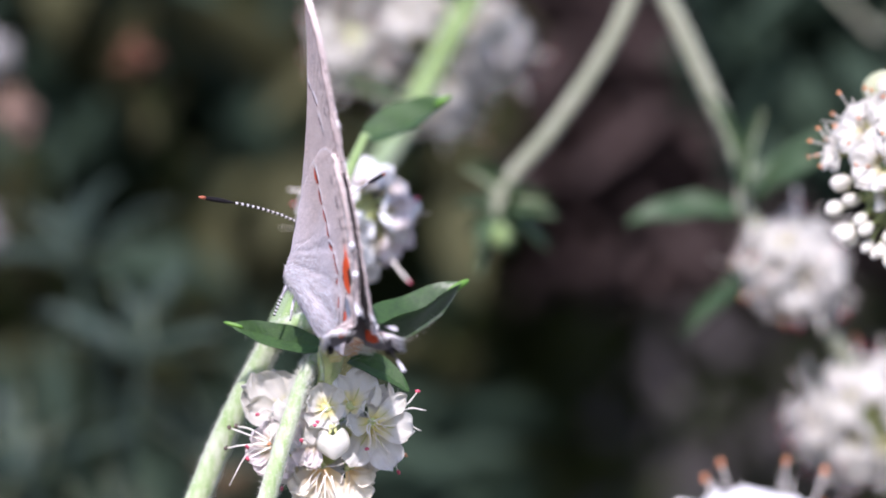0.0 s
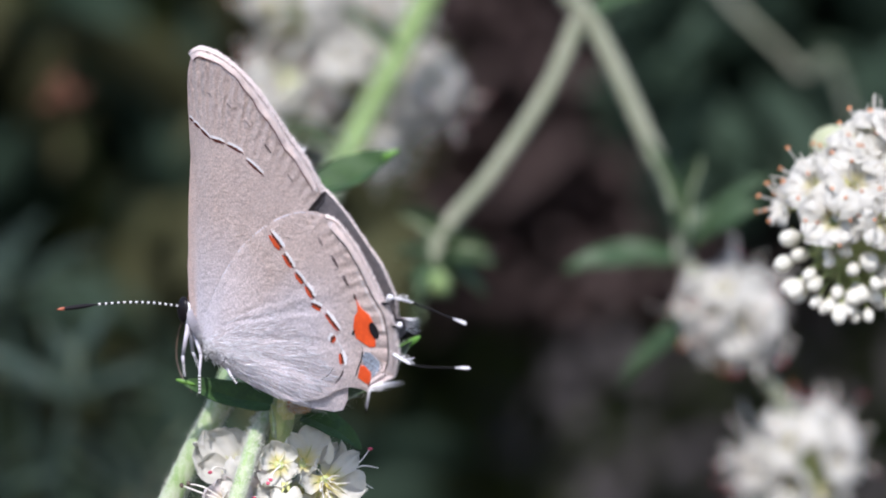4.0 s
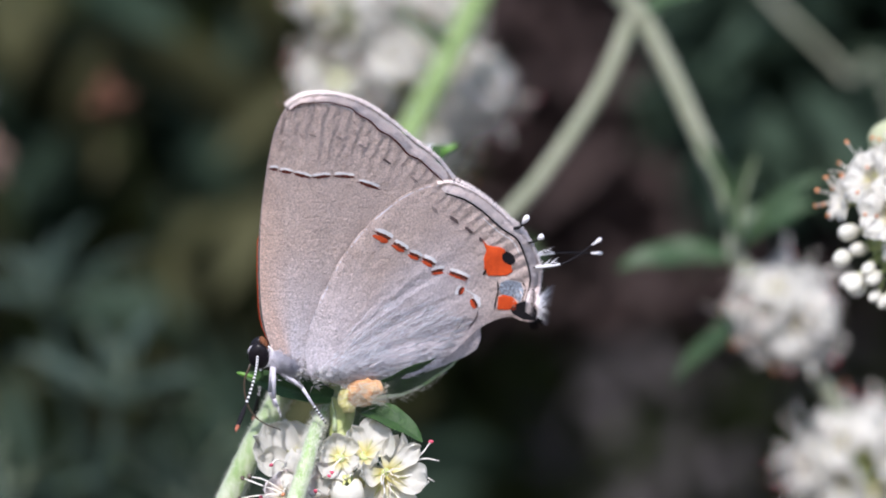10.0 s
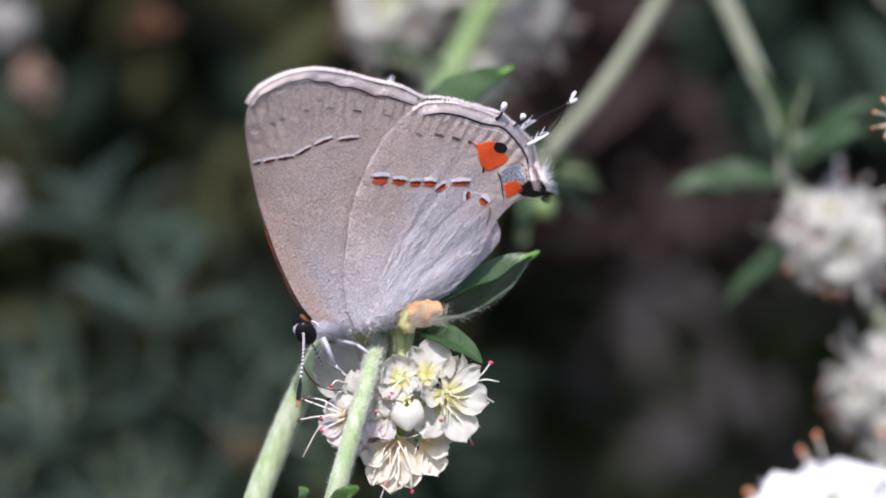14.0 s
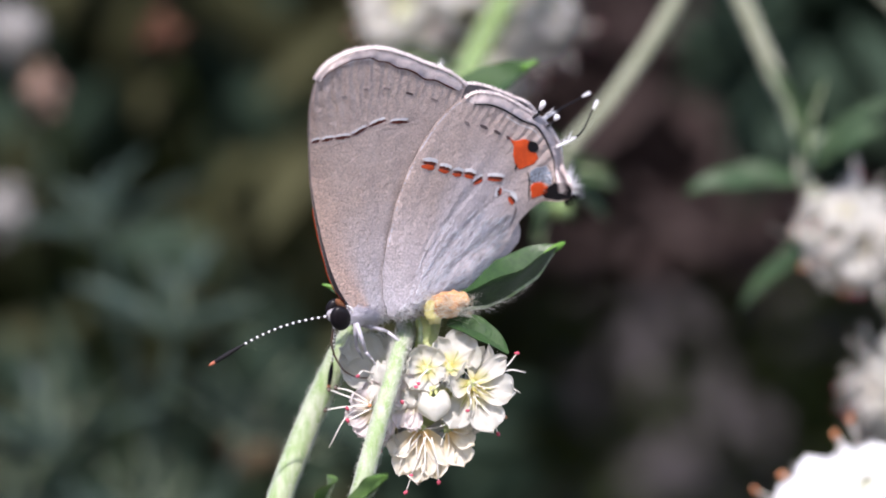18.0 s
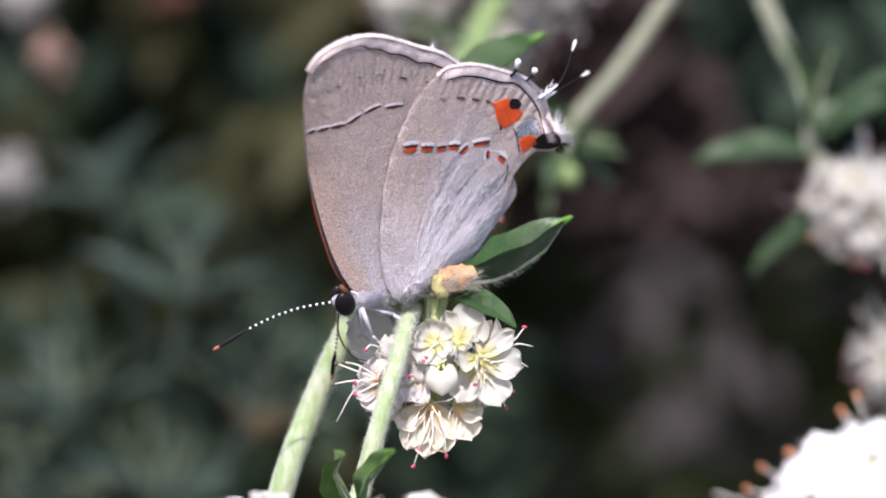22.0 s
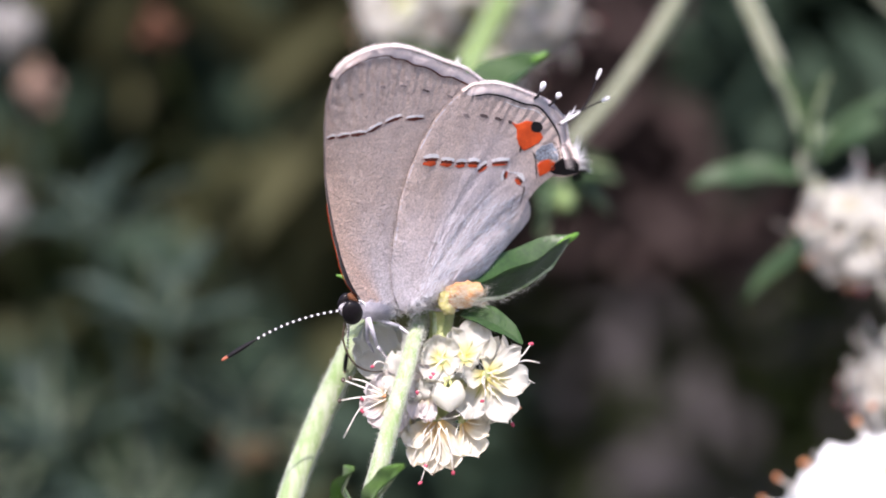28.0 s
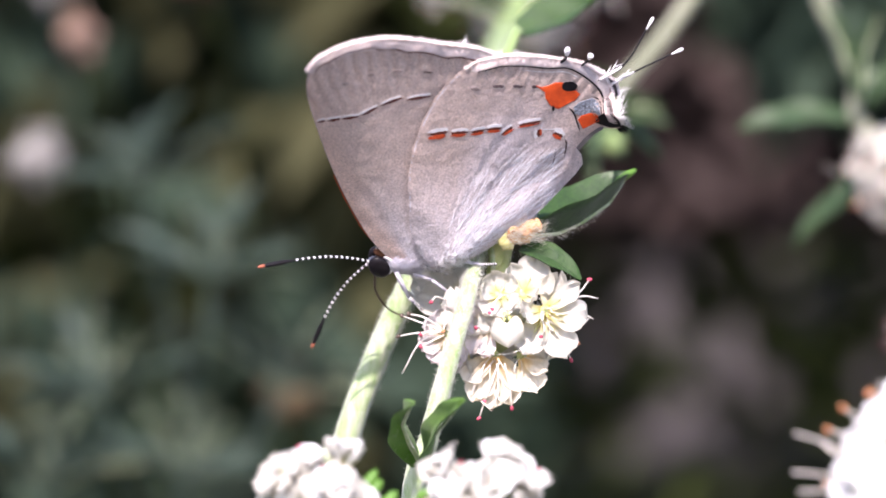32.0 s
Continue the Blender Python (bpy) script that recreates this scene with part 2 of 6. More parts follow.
# fresh leaf pair, its sunlit look put into a lighter green
LEAF_FRESH_LIT = mat("leaf_fresh_lit_green", (0.12, 0.26, 0.034), (0.08, 0.19, 0.026), 0.5, 1.0, 0.4, 0.35, 0.1, fine=6, spec=0.3)
LEAF_DULL = mat("leaf_dull", (0.050, 0.090, 0.034), (0.030, 0.062, 0.024), 0.5, 1.5, 0.4, 0.2, vary=0.2)
STEM = mat("stem_pale_green", (0.45, 0.49, 0.35), (0.23, 0.34, 0.125), 0.7, 0.75, 0.5, 0.1, 0.4, fine=2.0, stretch=0.3)
STEM_GREEN = mat("stem_fresh_green", (0.21, 0.30, 0.11), (0.15, 0.23, 0.07), 0.65, 1.0, 0.4, 0.1, 0.3)
# dark shade over the sprigs, put into the leaf colour
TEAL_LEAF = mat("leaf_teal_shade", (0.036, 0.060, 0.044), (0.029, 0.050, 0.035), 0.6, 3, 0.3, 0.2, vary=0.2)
STEM_GREY = mat("stem_grey_green", (0.25, 0.255, 0.18), (0.17, 0.19, 0.115), 0.7, 1.2, 0.5, 0.05, 0.3)
WOOL = mat("wool_white", (0.72, 0.72, 0.64), (0.62, 0.62, 0.52), 0.8, 0.4, 0.2, 0.4, 0.3)
BRACT_YELLOW = mat("bract_yellow", (0.50, 0.47, 0.15), (0.62, 0.56, 0.32), 0.7, 0.5, 0.6, 0.3, fine=4)
BRACT = mat("bract_brown", (0.46, 0.17, 0.06), (0.66, 0.46, 0.24), 0.8, 0.5, 0.8, 0.2, fine=4)
GREEN_CUP = mat("calyx_green", (0.36, 0.45, 0.14), (0.50, 0.52, 0.26), 0.55, 0.5, 0.4, 0.2)
BUD_GREEN = mat("bud_pale_green", (0.47, 0.49, 0.33), (0.40, 0.43, 0.26), 0.6, 0.8, 0.2, 0.3)
# soil, foliage and dry stalks: the bank's shade is put into these low colours
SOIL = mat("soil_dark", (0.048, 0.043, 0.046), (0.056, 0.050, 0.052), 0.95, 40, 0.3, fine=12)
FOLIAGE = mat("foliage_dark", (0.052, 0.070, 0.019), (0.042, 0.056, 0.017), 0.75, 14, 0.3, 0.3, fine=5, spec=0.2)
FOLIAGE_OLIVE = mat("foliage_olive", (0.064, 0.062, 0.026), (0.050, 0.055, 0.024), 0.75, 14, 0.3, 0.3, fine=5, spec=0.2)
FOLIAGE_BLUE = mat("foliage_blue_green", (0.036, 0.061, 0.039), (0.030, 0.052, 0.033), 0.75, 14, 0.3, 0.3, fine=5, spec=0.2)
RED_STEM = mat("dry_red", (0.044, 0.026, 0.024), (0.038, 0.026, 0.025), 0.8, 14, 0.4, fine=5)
ORANGE_DRY = mat("dry_orange", (0.12, 0.042, 0.018), (0.08, 0.035, 0.016), 0.7, 3, 0.3, 0.2)
PINK_DRY = mat("dry_pink", (0.24, 0.15, 0.11), (0.18, 0.12, 0.09), 0.7, 3, 0.3, 0.2)
GREY_DRY = mat("dry_grey_white", (0.27, 0.26, 0.24), (0.20, 0.19, 0.175), 0.7, 3, 0.3, 0.2)
TAN_DRY = mat("dry_tan", (0.17, 0.12, 0.06), (0.13, 0.09, 0.05), 0.8, 3, 0.3, 0.2)


# ---- building helpers ----
def mesh_of(bm, material):
    me = bpy.data.meshes.new("mesh")
    bm.normal_update()
    bm.to_mesh(me)
    bm.free()
    me.materials.append(material)
    me.polygons.foreach_set("use_smooth", [True] * len(me.polygons))
    return me


def part(name, shape, material=None, parent=None, label="", m=None, kind=""):
    """One mesh object under a thing or a part. shape: a bmesh, or a mesh shared by alike pieces."""
    me = shape if isinstance(shape, bpy.types.Mesh) else mesh_of(shape, material)
    ob = new(name, me)
    if parent is not None:
        ob.parent = parent
    if m is not None:
        ob.matrix_basis = m
    return tagged(ob, label, kind=kind)


def thing(name, label, category, m=None, group=""):
    ob = new(name)
    ob.empty_display_size = 0.001
    if m is not None:
        ob.matrix_basis = m
    return tagged(ob, label, category, group)


def spline(pts, n):
    """n points along a smooth curve through pts."""
    pts = [Vector(p) for p in pts]
    ext = [2 * pts[0] - pts[1]] + pts + [2 * pts[-1] - pts[-2]]
    out = []
    for i in range(n):
        s = i / (n - 1) * (len(pts) - 1)
        k = min(int(s), len(pts) - 2)
        f = s - k
        a, b, c, d = ext[k:k + 4]
        out.append(0.5 * ((2 * b) + (c - a) * f + (2 * a - 5 * b + 4 * c - d) * f * f + (3 * b - a - 3 * c + d) * f ** 3))
    return out


def tube(bm, pts, radii, segs=8):
    """A tapering round tube along pts, closed at both ends."""
    rings = []
    up = Vector((0.13, 0.31, 0.94))
    for i, p in enumerate(pts):
        way = (pts[min(i + 1, len(pts) - 1)] - pts[max(i - 1, 0)]).normalized()
        a = way.cross(up)
        if a.length < 0.05:
            a = way.cross(Vector((1, 0, 0)))
        a.normalize()
        b = way.cross(a)
        r = radii[i] if isinstance(radii, (list, tuple)) else radii
        rings.append([bm.verts.new(p + (a * math.cos(t) + b * math.sin(t)) * r) for t in (2 * math.pi * k / segs for k in range(segs))])
    for r0, r1 in zip(rings, rings[1:]):
        for k in range(segs):
            bm.faces.new((r0[k], r0[(k + 1) % segs], r1[(k + 1) % segs], r1[k]))
    bm.faces.new(rings[0][::-1])
    bm.faces.new(rings[-1])
    return bm


def lathe(profile, segs=12):
    """A body turned round x: (x, radius) pairs, closed at both ends."""
    bm = bmesh.new()
    rings = []
    for x, r in profile:
        ring = []
        for k in range(segs):
            t = 2 * math.pi * k / segs
            ring.append(bm.verts.new((x, r * math.cos(t), r * math.sin(t))))
        rings.append(ring)
    for r0, r1 in zip(rings, rings[1:]):
        for k in range(segs):
            bm.faces.new((r0[k], r0[(k + 1) % segs], r1[(k + 1) % segs], r1[k]))
    bm.faces.new(rings[0][::-1])
    bm.faces.new(rings[-1])
    return bm


def egg(a, b, n=8, segs=12):
    """Profile and lathe of an ellipsoid, half lengths a along x and b across."""
    return lathe([(-a * math.cos(math.pi * i / n), max(b * math.sin(math.pi * i / n), b * 0.03)) for i in range(n + 1)], segs)


def strands(bm, roots, width):
    """Fine hairs: roots are (start, end) pairs, each a thin three-sided spike."""
    for a, b in roots:
        way = (b - a).normalized()
        s = way.cross(Vector((0.3, 0.9, 0.2))).normalized() * width
        q = way.cross(s)
        base = [bm.verts.new(a + s), bm.verts.new(a - 0.5 * s + 0.87 * q), bm.verts.new(a - 0.5 * s - 0.87 * q)]
        tip = bm.verts.new(b)
        for i in range(3):
            bm.faces.new((base[i], base[(i + 1) % 3], tip))
    return bm


def aim(x, y, z, way, up=(0, 0, 1)):
    """A pose whose x axis points along way."""
    ex = Vector(way).normalized()
    ey = Vector(up).cross(ex)
    if ey.length < 0.05:
        ey = Vector((0, 1, 0)).cross(ex)
    ey.normalize()
    ez = ex.cross(ey)
    m = Matrix((ex, ey, ez)).transposed().to_4x4()
    m.translation = (x, y, z)
    return m


def sharp(bm):
    """Keeps the shading of a rim apart from that of the faces beside it."""
    bm.normal_update()
    for e in bm.edges:
        if e.calc_face_angle(0) > 0.75:
            e.smooth = False
    return bm


def sheet(half_width, bend, thick, n=9, w=4, length=1.0):
    """A blade along x: half_width(s) and bend(s, v) are functions of the way along and across. Two faces and an edge."""
    bm = bmesh.new()
    top, low = [], []
    for i in range(n + 1):
        s = i / n
        a, b = [], []
        for k in range(w + 1):
            v = 2 * k / w - 1
            y = half_width(s) * v
            z = bend(s, v)
            t = thick * (0.25 + 0.75 * (1 - v * v)) * (1 - 0.6 * s)
            a.append(bm.verts.new((s * length, y, z + t / 2)))
            b.append(bm.verts.new((s * length, y, z - t / 2)))
        top.append(a)
        low.append(b)
    for i in range(n):
        for k in range(w):
            bm.faces.new((top[i][k], top[i + 1][k], top[i + 1][k + 1], top[i][k + 1]))
            bm.faces.new((low[i][k], low[i][k + 1], low[i + 1][k + 1], low[i + 1][k]))
        bm.faces.new((top[i][0], low[i][0], low[i + 1][0], top[i + 1][0]))
        bm.faces.new((top[i][w], top[i + 1][w], low[i + 1][w], low[i][w]))
    for k in range(w):
        bm.faces.new((top[0][k], top[0][k + 1], low[0][k + 1], low[0][k]))
        bm.faces.new((top[n][k], low[n][k], low[n][k + 1], top[n][k + 1]))
    return sharp(bm)


# ---- ground: one sheet, flat at the plant's foot, rising behind as a bank with shade in its colour ----
def ground_height(x, y):
    s = min(max((y - 0.42) / 0.5, 0), 1)
    s = s * s * (3 - 2 * s)
    return -0.25 + 0.75 * s + 0.03 * noise.noise(Vector((x * 6, y * 6, 0))) + max(y - 0.8, 0) * 0.05


def build_ground():
    bm = bmesh.new()
    xs = sorted({s * v for s in (-1, 1) for v in [0.03 * i for i in range(16)] + [0.6, 1, 2, 5, 20, 100, 400]})
    ys = [-400, -100, -20, -5, -2, -1, -0.6] + [-0.4 + 0.04 * i for i in range(36)] + [1.2, 2, 5, 20, 100, 400]
    grid = [[bm.verts.new((x, y, ground_height(x, y))) for x in xs] for y in ys]
    for r0, r1 in zip(grid, grid[1:]):
        for k in range(len(xs) - 1):
            bm.faces.new((r0[k], r0[k + 1], r1[k + 1], r1[k]))
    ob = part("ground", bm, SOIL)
    tagged(ob, "bare soil rising to a bank, shade put into its dark colour", "ground", kind="structure")


build_ground()


def foliage_mass(name, label, material, count, box, size, seed):
    """Many small pointed leaves in a stretch of the bank."""
    rnd = random.Random(seed)
    bm = bmesh.new()
    (x0, x1), (y0, y1), (z0, z1) = box
    for _ in range(count):
        c = Vector((rnd.uniform(x0, x1), rnd.uniform(y0, y1), rnd.uniform(z0, z1))) * MM
        q = Euler((rnd.uniform(-1.2, 1.2), rnd.uniform(-1.2, 1.2), rnd.uniform(0, 6.3))).to_matrix()
        l = size * rnd.uniform(0.5, 1.3) * MM
        w = l * rnd.uniform(0.14, 0.26)
        pts = [(0, 0, 0), (0.3, 0.8, 0.1), (0.3, -0.8, 0.1), (0.65, 0.75, 0.16), (0.65, -0.75, 0.16), (1, 0, 0.05), (0.45, 0, -0.12)]
        v = [bm.verts.new(c + q @ Vector(((a - 0.5) * l, b * w, d * l))) for a, b, d in pts]
        for f in ((0, 6, 1), (0, 2, 6), (1, 6, 3), (2, 4, 6), (3, 6, 5), (4, 5, 6)):
            bm.faces.new([v[i] for i in f])
    return tagged(part(name, bm, material), label, "foliage", kind="stuff")


# leaf colours kept very dark in place of shade on the shrub
foliage_mass("foliage", "narrow shrub leaves, shade put into their dark green", FOLIAGE, 7600, ((-170, 0), (285, 500), (-120, 130)), 25, 1)
foliage_mass("foliage", "dull blue-green leaves, deep shade put into their colour", FOLIAGE_BLUE, 1300, ((-120, -4), (260, 380), (-60, 40)), 18, 2)
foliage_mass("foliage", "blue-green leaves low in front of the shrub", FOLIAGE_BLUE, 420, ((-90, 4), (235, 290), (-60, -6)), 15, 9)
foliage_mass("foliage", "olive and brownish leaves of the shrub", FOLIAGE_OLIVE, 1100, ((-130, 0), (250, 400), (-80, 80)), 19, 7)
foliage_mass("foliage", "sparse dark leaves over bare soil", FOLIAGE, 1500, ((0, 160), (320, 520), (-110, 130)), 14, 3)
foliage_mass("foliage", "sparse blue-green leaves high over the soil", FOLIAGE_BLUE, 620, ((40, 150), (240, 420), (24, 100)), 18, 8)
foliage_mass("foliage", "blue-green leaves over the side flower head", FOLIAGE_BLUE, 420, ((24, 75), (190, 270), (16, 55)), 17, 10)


def bank_leaves(count, seed):
    """Low leafy growth that thins out along the bank."""
    r = random.Random(seed)
    bm = bmesh.new()
    for _ in range(count):
        x, y = r.gauss(-0.25, 0.55), 0.5 + abs(r.gauss(0, 0.45))
        c = Vector((x, y, ground_height(x, y) + r.uniform(0, 0.05)))
        q = Euler((r.uniform(-1.2, 1.2), r.uniform(-1.2, 1.2), r.uniform(0, 6.3))).to_matrix()
        l = r.uniform(0.018, 0.04)
        w = l * 0.2
        v = [bm.verts.new(c + q @ Vector(((a - 0.5) * l, b * w, d * l))) for a, b, d in ((0, 0, 0), (0.4, 0.9, 0.12), (0.4, -0.9, 0.12), (1, 0, 0.05), (0.45, 0, -0.1))]
        for f in ((0, 4, 1), (0, 2, 4), (1, 4, 3), (2, 3, 4)):
            bm.faces.new([v[k] for k in f])
    return tagged(part("foliage", bm, FOLIAGE), "low dark green leaves scattered over the bank", "foliage", kind="stuff")


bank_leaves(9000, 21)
foliage_mass("dry_litter", "reddish brown dry stalks, shade put into their colour", RED_STEM, 1900, ((-4, 50), (290, 400), (4, 90)), 12, 4)

# ---- flower parts shared by all heads ----
rnd = random.Random(11)


def petal_mesh(width, cup, tip, material):
    hw = lambda s: width * (0.30 + 0.70 * math.sin(math.pi * min(s * 0.60 + 0.02, 1)) ** 1.2) * (1 if s < 0.66 else math.sqrt(max(1 - ((s - 0.66) / 0.342) ** 2, 0.012)))
    bend = lambda s, v: cup * (4 * s * (1 - s)) * -0.6 + cup * 0.7 * v * v * (0.4 + 0.6 * s) + tip * s ** 3 + 0.02 * math.sin(7 * s + 4 * v + 20 * width) * s + 0.055 * math.sin(8 * v + 30 * width) * s * s + 0.09 * noise.noise(Vector((4 * s, 3 * v, 40 * width))) * s
    bm = sheet(hw, bend, 0.014, 14, 10)
    for v in bm.verts:
        k = max(v.co.x - 0.55, 0) / 0.45
        v.co.x += 0.13 * k * noise.noise(Vector((v.co.y * 7, 50 * width, 2)))
        v.co.y *= 1 + 0.16 * noise.noise(Vector((v.co.x * 4, 60 * width, 3 if v.co.y > 0 else 7)))
    bmesh.ops.scale(bm, vec=(MM, MM, MM), verts=bm.verts)
    return mesh_of(bm, material)


PETALS = [petal_mesh(0.50, 0.24, -0.08, PETAL), petal_mesh(0.54, 0.20, -0.16, PETAL), petal_mesh(0.48, 0.28, 0.04, PETAL), petal_mesh(0.57, 0.34, 0.16, PETAL)]
PETALS_LIT = [petal_mesh(0.52, 0.20, -0.10, PETAL_LIT), petal_mesh(0.48, 0.25, -0.04, PETAL_LIT)]
PETALS_WARM = [petal_mesh(0.50, 0.22, -0.10, PETAL_WARM), petal_mesh(0.46, 0.24, -0.16, PETAL_WARM)]
PETALS_PINK = [petal_mesh(0.50, 0.22, -0.10, PETAL_PINK), petal_mesh(0.47, 0.26, -0.02, PETAL_PINK)]


def rib_mesh():
    bm = bmesh.new()
    tube(bm, [Vector((0.02 + 0.6 * s, 0, -0.03 - 0.40 * s * (1 - s))) * MM for s in (0, 0.25, 0.5, 0.75, 1)], [0.05 * MM, 0.05 * MM, 0.04 * MM, 0.028 * MM, 0.01 * MM], 6)
    return mesh_of(bm, RIB)


RIB_MESH = rib_mesh()


def stamen_mesh(curl, wave, seed):
    bm = bmesh.new()
    pts = [Vector((s, wave * math.sin(4 * s + seed) * s, curl * s * s)) * MM for s in [i / 7 for i in range(8)]]
    tube(bm, pts, [0.026 * MM] * 5 + [0.024 * MM, 0.022 * MM, 0.018 * MM], 6)
    return mesh_of(bm, FILAMENT), pts[-1]


STAMENS = [stamen_mesh(c, w, s) for c, w, s in ((0.16, 0.09, 0), (-0.28, 0.12, 1), (0.38, -0.10, 2), (-0.10, 0.16, 3))]


def anther_mesh(material):
    bm = egg(0.15 * MM, 0.10 * MM, 6, 9)
    for v in bm.verts:
        v.co.y *= 1.0 + 0.35 * (1 if v.co.z > 0 else -0.1)
    return mesh_of(bm, material)


ANTHER_MESH = anther_mesh(ANTHER)
ANTHER_MESH_TAN = anther_mesh(ANTHER_TAN)
ANTHER_MESH_DARK = anther_mesh(CHITIN)


def cup_mesh():
    bm = lathe([(-0.9, 0.07), (-0.45, 0.09), (-0.25, 0.2), (0.0, 0.32), (0.14, 0.30), (0.10, 0.05)], 10)
    bmesh.ops.scale(bm, vec=(MM, MM, MM), verts=bm.verts)
    return mesh_of(bm, GREEN_CUP)


CUP_MESH = cup_mesh()


def bud_mesh():
    bm = egg(0.66, 0.38, 9, 18)
    for v in bm.verts:
        v.co.y, v.co.z = v.co.y * (1 + 0.3 * v.co.x), v.co.z * (1 + 0.3 * v.co.x)
        t = math.atan2(v.co.z, v.co.y)
        k = 1 + 0.09 * abs(math.sin(1.5 * t)) - 0.05
        v.co.y *= k
        v.co.z *= k
    bmesh.ops.scale(bm, vec=(MM, MM, MM), verts=bm.verts)
    return mesh_of(bm, BUD_WHITE)


BUD_MESH = bud_mesh()
PEDICEL_MESH = mesh_of(tube(bmesh.new(), [Vector(p) * MM for p in ((-0.5, 0, 0), (-1.4, 0.05, 0.1), (-2.6, 0, 0))], [0.16 * MM, 0.1 * MM, 0.09 * MM], 7), GREEN_CUP)


def heart_mesh():
    """A closed bud with two shoulders at its foot and a blunt point."""
    bm = egg(0.62, 0.52, 14, 24)
    for v in bm.verts:
        x, y, z = v.co
        if x > 0:
            k = 1 - 0.55 * (x / 0.62) ** 2
        else:
            k = 1 + 0.10 * (-x / 0.62)
            v.co.x += 0.42 * math.exp(-(y / 0.17) ** 2) * (-x / 0.62) - 0.02 * abs(y)
        v.co.y, v.co.z = y * k * (1 + 0.04 * math.sin(9 * x + 5 * z)), z * k * (0.9 + 0.05 * math.sin(12 * y))
    bmesh.ops.scale(bm, vec=(MM, MM, MM), verts=bm.verts)
    return mesh_of(bm, BUD_WHITE)


def floret(head, at, way, size=1.8, spread=55, petals=6, stamens=7, reach=1.0, tan=False, seed=0, ripe=0.28, looks=None):
    """An open flower of the head: cup, petals and stamens round the axis way. spread: degrees by which the petals open."""
    r = random.Random(seed)
    m = aim(*(c * MM for c in at), way) @ Matrix.Rotation(r.uniform(0, 6), 4, "X")
    cup = part("floret", CUP_MESH, parent=head, m=m)
    for k in range(petals):
        inner = k % 2
        t = math.radians(spread + r.uniform(-9, 9) - 10 * inner)
        q = Matrix.Rotation(2 * math.pi * (k + r.uniform(-0.12, 0.12)) / petals, 4, "X") @ Matrix.Translation((0, 0, 0.16 * MM)) @ Matrix.Rotation(-math.pi / 2 + math.pi / 2 - t, 4, "Y")
        s = size * r.uniform(0.88, 1.08)
        q = q @ Matrix.Rotation(r.uniform(-0.2, 0.2), 4, "X") @ Matrix.Diagonal((s, s, s, 1))
        part("petal", r.choice(looks or PETALS), parent=cup, m=q)
        part("petal_rib", RIB_MESH, parent=cup, m=q @ Matrix.Translation((0, 0, 0.035 * MM)))
    for k in range(stamens):
        me, tip = r.choice(STAMENS)
        s = size * reach * r.uniform(0.95, 1.3)
        q = Matrix.Rotation(2 * math.pi * (k + r.uniform(-0.3, 0.3)) / stamens, 4, "X") @ Matrix.Translation((0.05 * MM, 0, 0.08 * MM)) @ Matrix.Rotation(-math.radians(r.uniform(10, spread * 0.8)), 4, "Y")
        part("stamen", me, parent=cup, m=q @ Matrix.Diagonal((s, 1.0, s, 1)))
        if r.random() < ripe:
            e = q @ Vector((tip.x * s, tip.y, tip.z * s))
            part("anther", ANTHER_MESH_TAN if tan or r.random() < 0.2 else ANTHER_MESH, parent=cup, m=Matrix.Translation(e) @ Euler((r.uniform(0, 6), r.uniform(0, 6), 0)).to_matrix().to_4x4())
    return cup


def bud(head, at, way, size=1.0, seed=0):
    r = random.Random(seed)
    m = aim(*(c * MM for c in at), way) @ Matrix.Rotation(r.uniform(0, 6), 4, "X")
    b = part("bud", BUD_MESH, parent=head, m=m @ Matrix.Diagonal((size, size, size, 1)))
    for k in range(3):
        q = Matrix.Rotation(2.09 * k + 0.4, 4, "X") @ Matrix.Translation((-0.6 * MM, 0, 0.17 * MM)) @ Matrix.Rotation(-0.5, 4, "Y")
        part("bud_rib", RIB_MESH, parent=b, m=q)
    part("pedicel", PEDICEL_MESH, parent=b)
    return b


# ---- the flower head on which the butterfly stands ----
def open_floret(head, at, way, petals, looks, stamens=6, reach=1.2, face=(0, -1, 0.25), seed=0):
    """An open flower whose petals are set one by one: petals are (x, forward, z, width) of the tips in mm."""
    r = random.Random(seed)
    c = Vector(at) * MM
    cup = part("floret", CUP_MESH, parent=head, m=aim(*c, way))
    back = cup.matrix_basis.inverted()
    for x, dy, z, w in petals:
        d = Vector((x - at[0], dy, z - at[2])) * MM
        length = d.length
        ex = d.normalized()
        ez = Vector(face) - ex * ex.dot(Vector(face))
        ez.normalize()
        ey = ez.cross(ex)
        m = Matrix((ex * (length / MM), ey * w, ez * length / MM)).transposed().to_4x4()
        m.translation = c + ex * 0.10 * MM
        part("petal", r.choice(looks), parent=cup, m=back @ m)
        if looks is not PETALS_WARM:
            part("petal_rib", RIB_MESH, parent=cup, m=back @ m @ Matrix.Translation((0, 0, 0.022 * MM)) @ Matrix.Diagonal((0.8, 0.6, 1, 1)))
    q0 = aim(*c, way)
    for k in range(stamens):
        me, tip = r.choice(STAMENS)
        s = reach * r.uniform(0.7, 1.2)
        q = Matrix.Rotation(2 * math.pi * (k + r.uniform(-0.3, 0.3)) / stamens, 4, "X") @ Matrix.Translation((0.05 * MM, 0, 0.1 * MM)) @ Matrix.Rotation(-radians(r.uniform(20, 60)), 4, "Y")
        part("stamen", me, parent=cup, m=q @ Matrix.Diagonal((s, 1.0, s, 1)))
    return cup


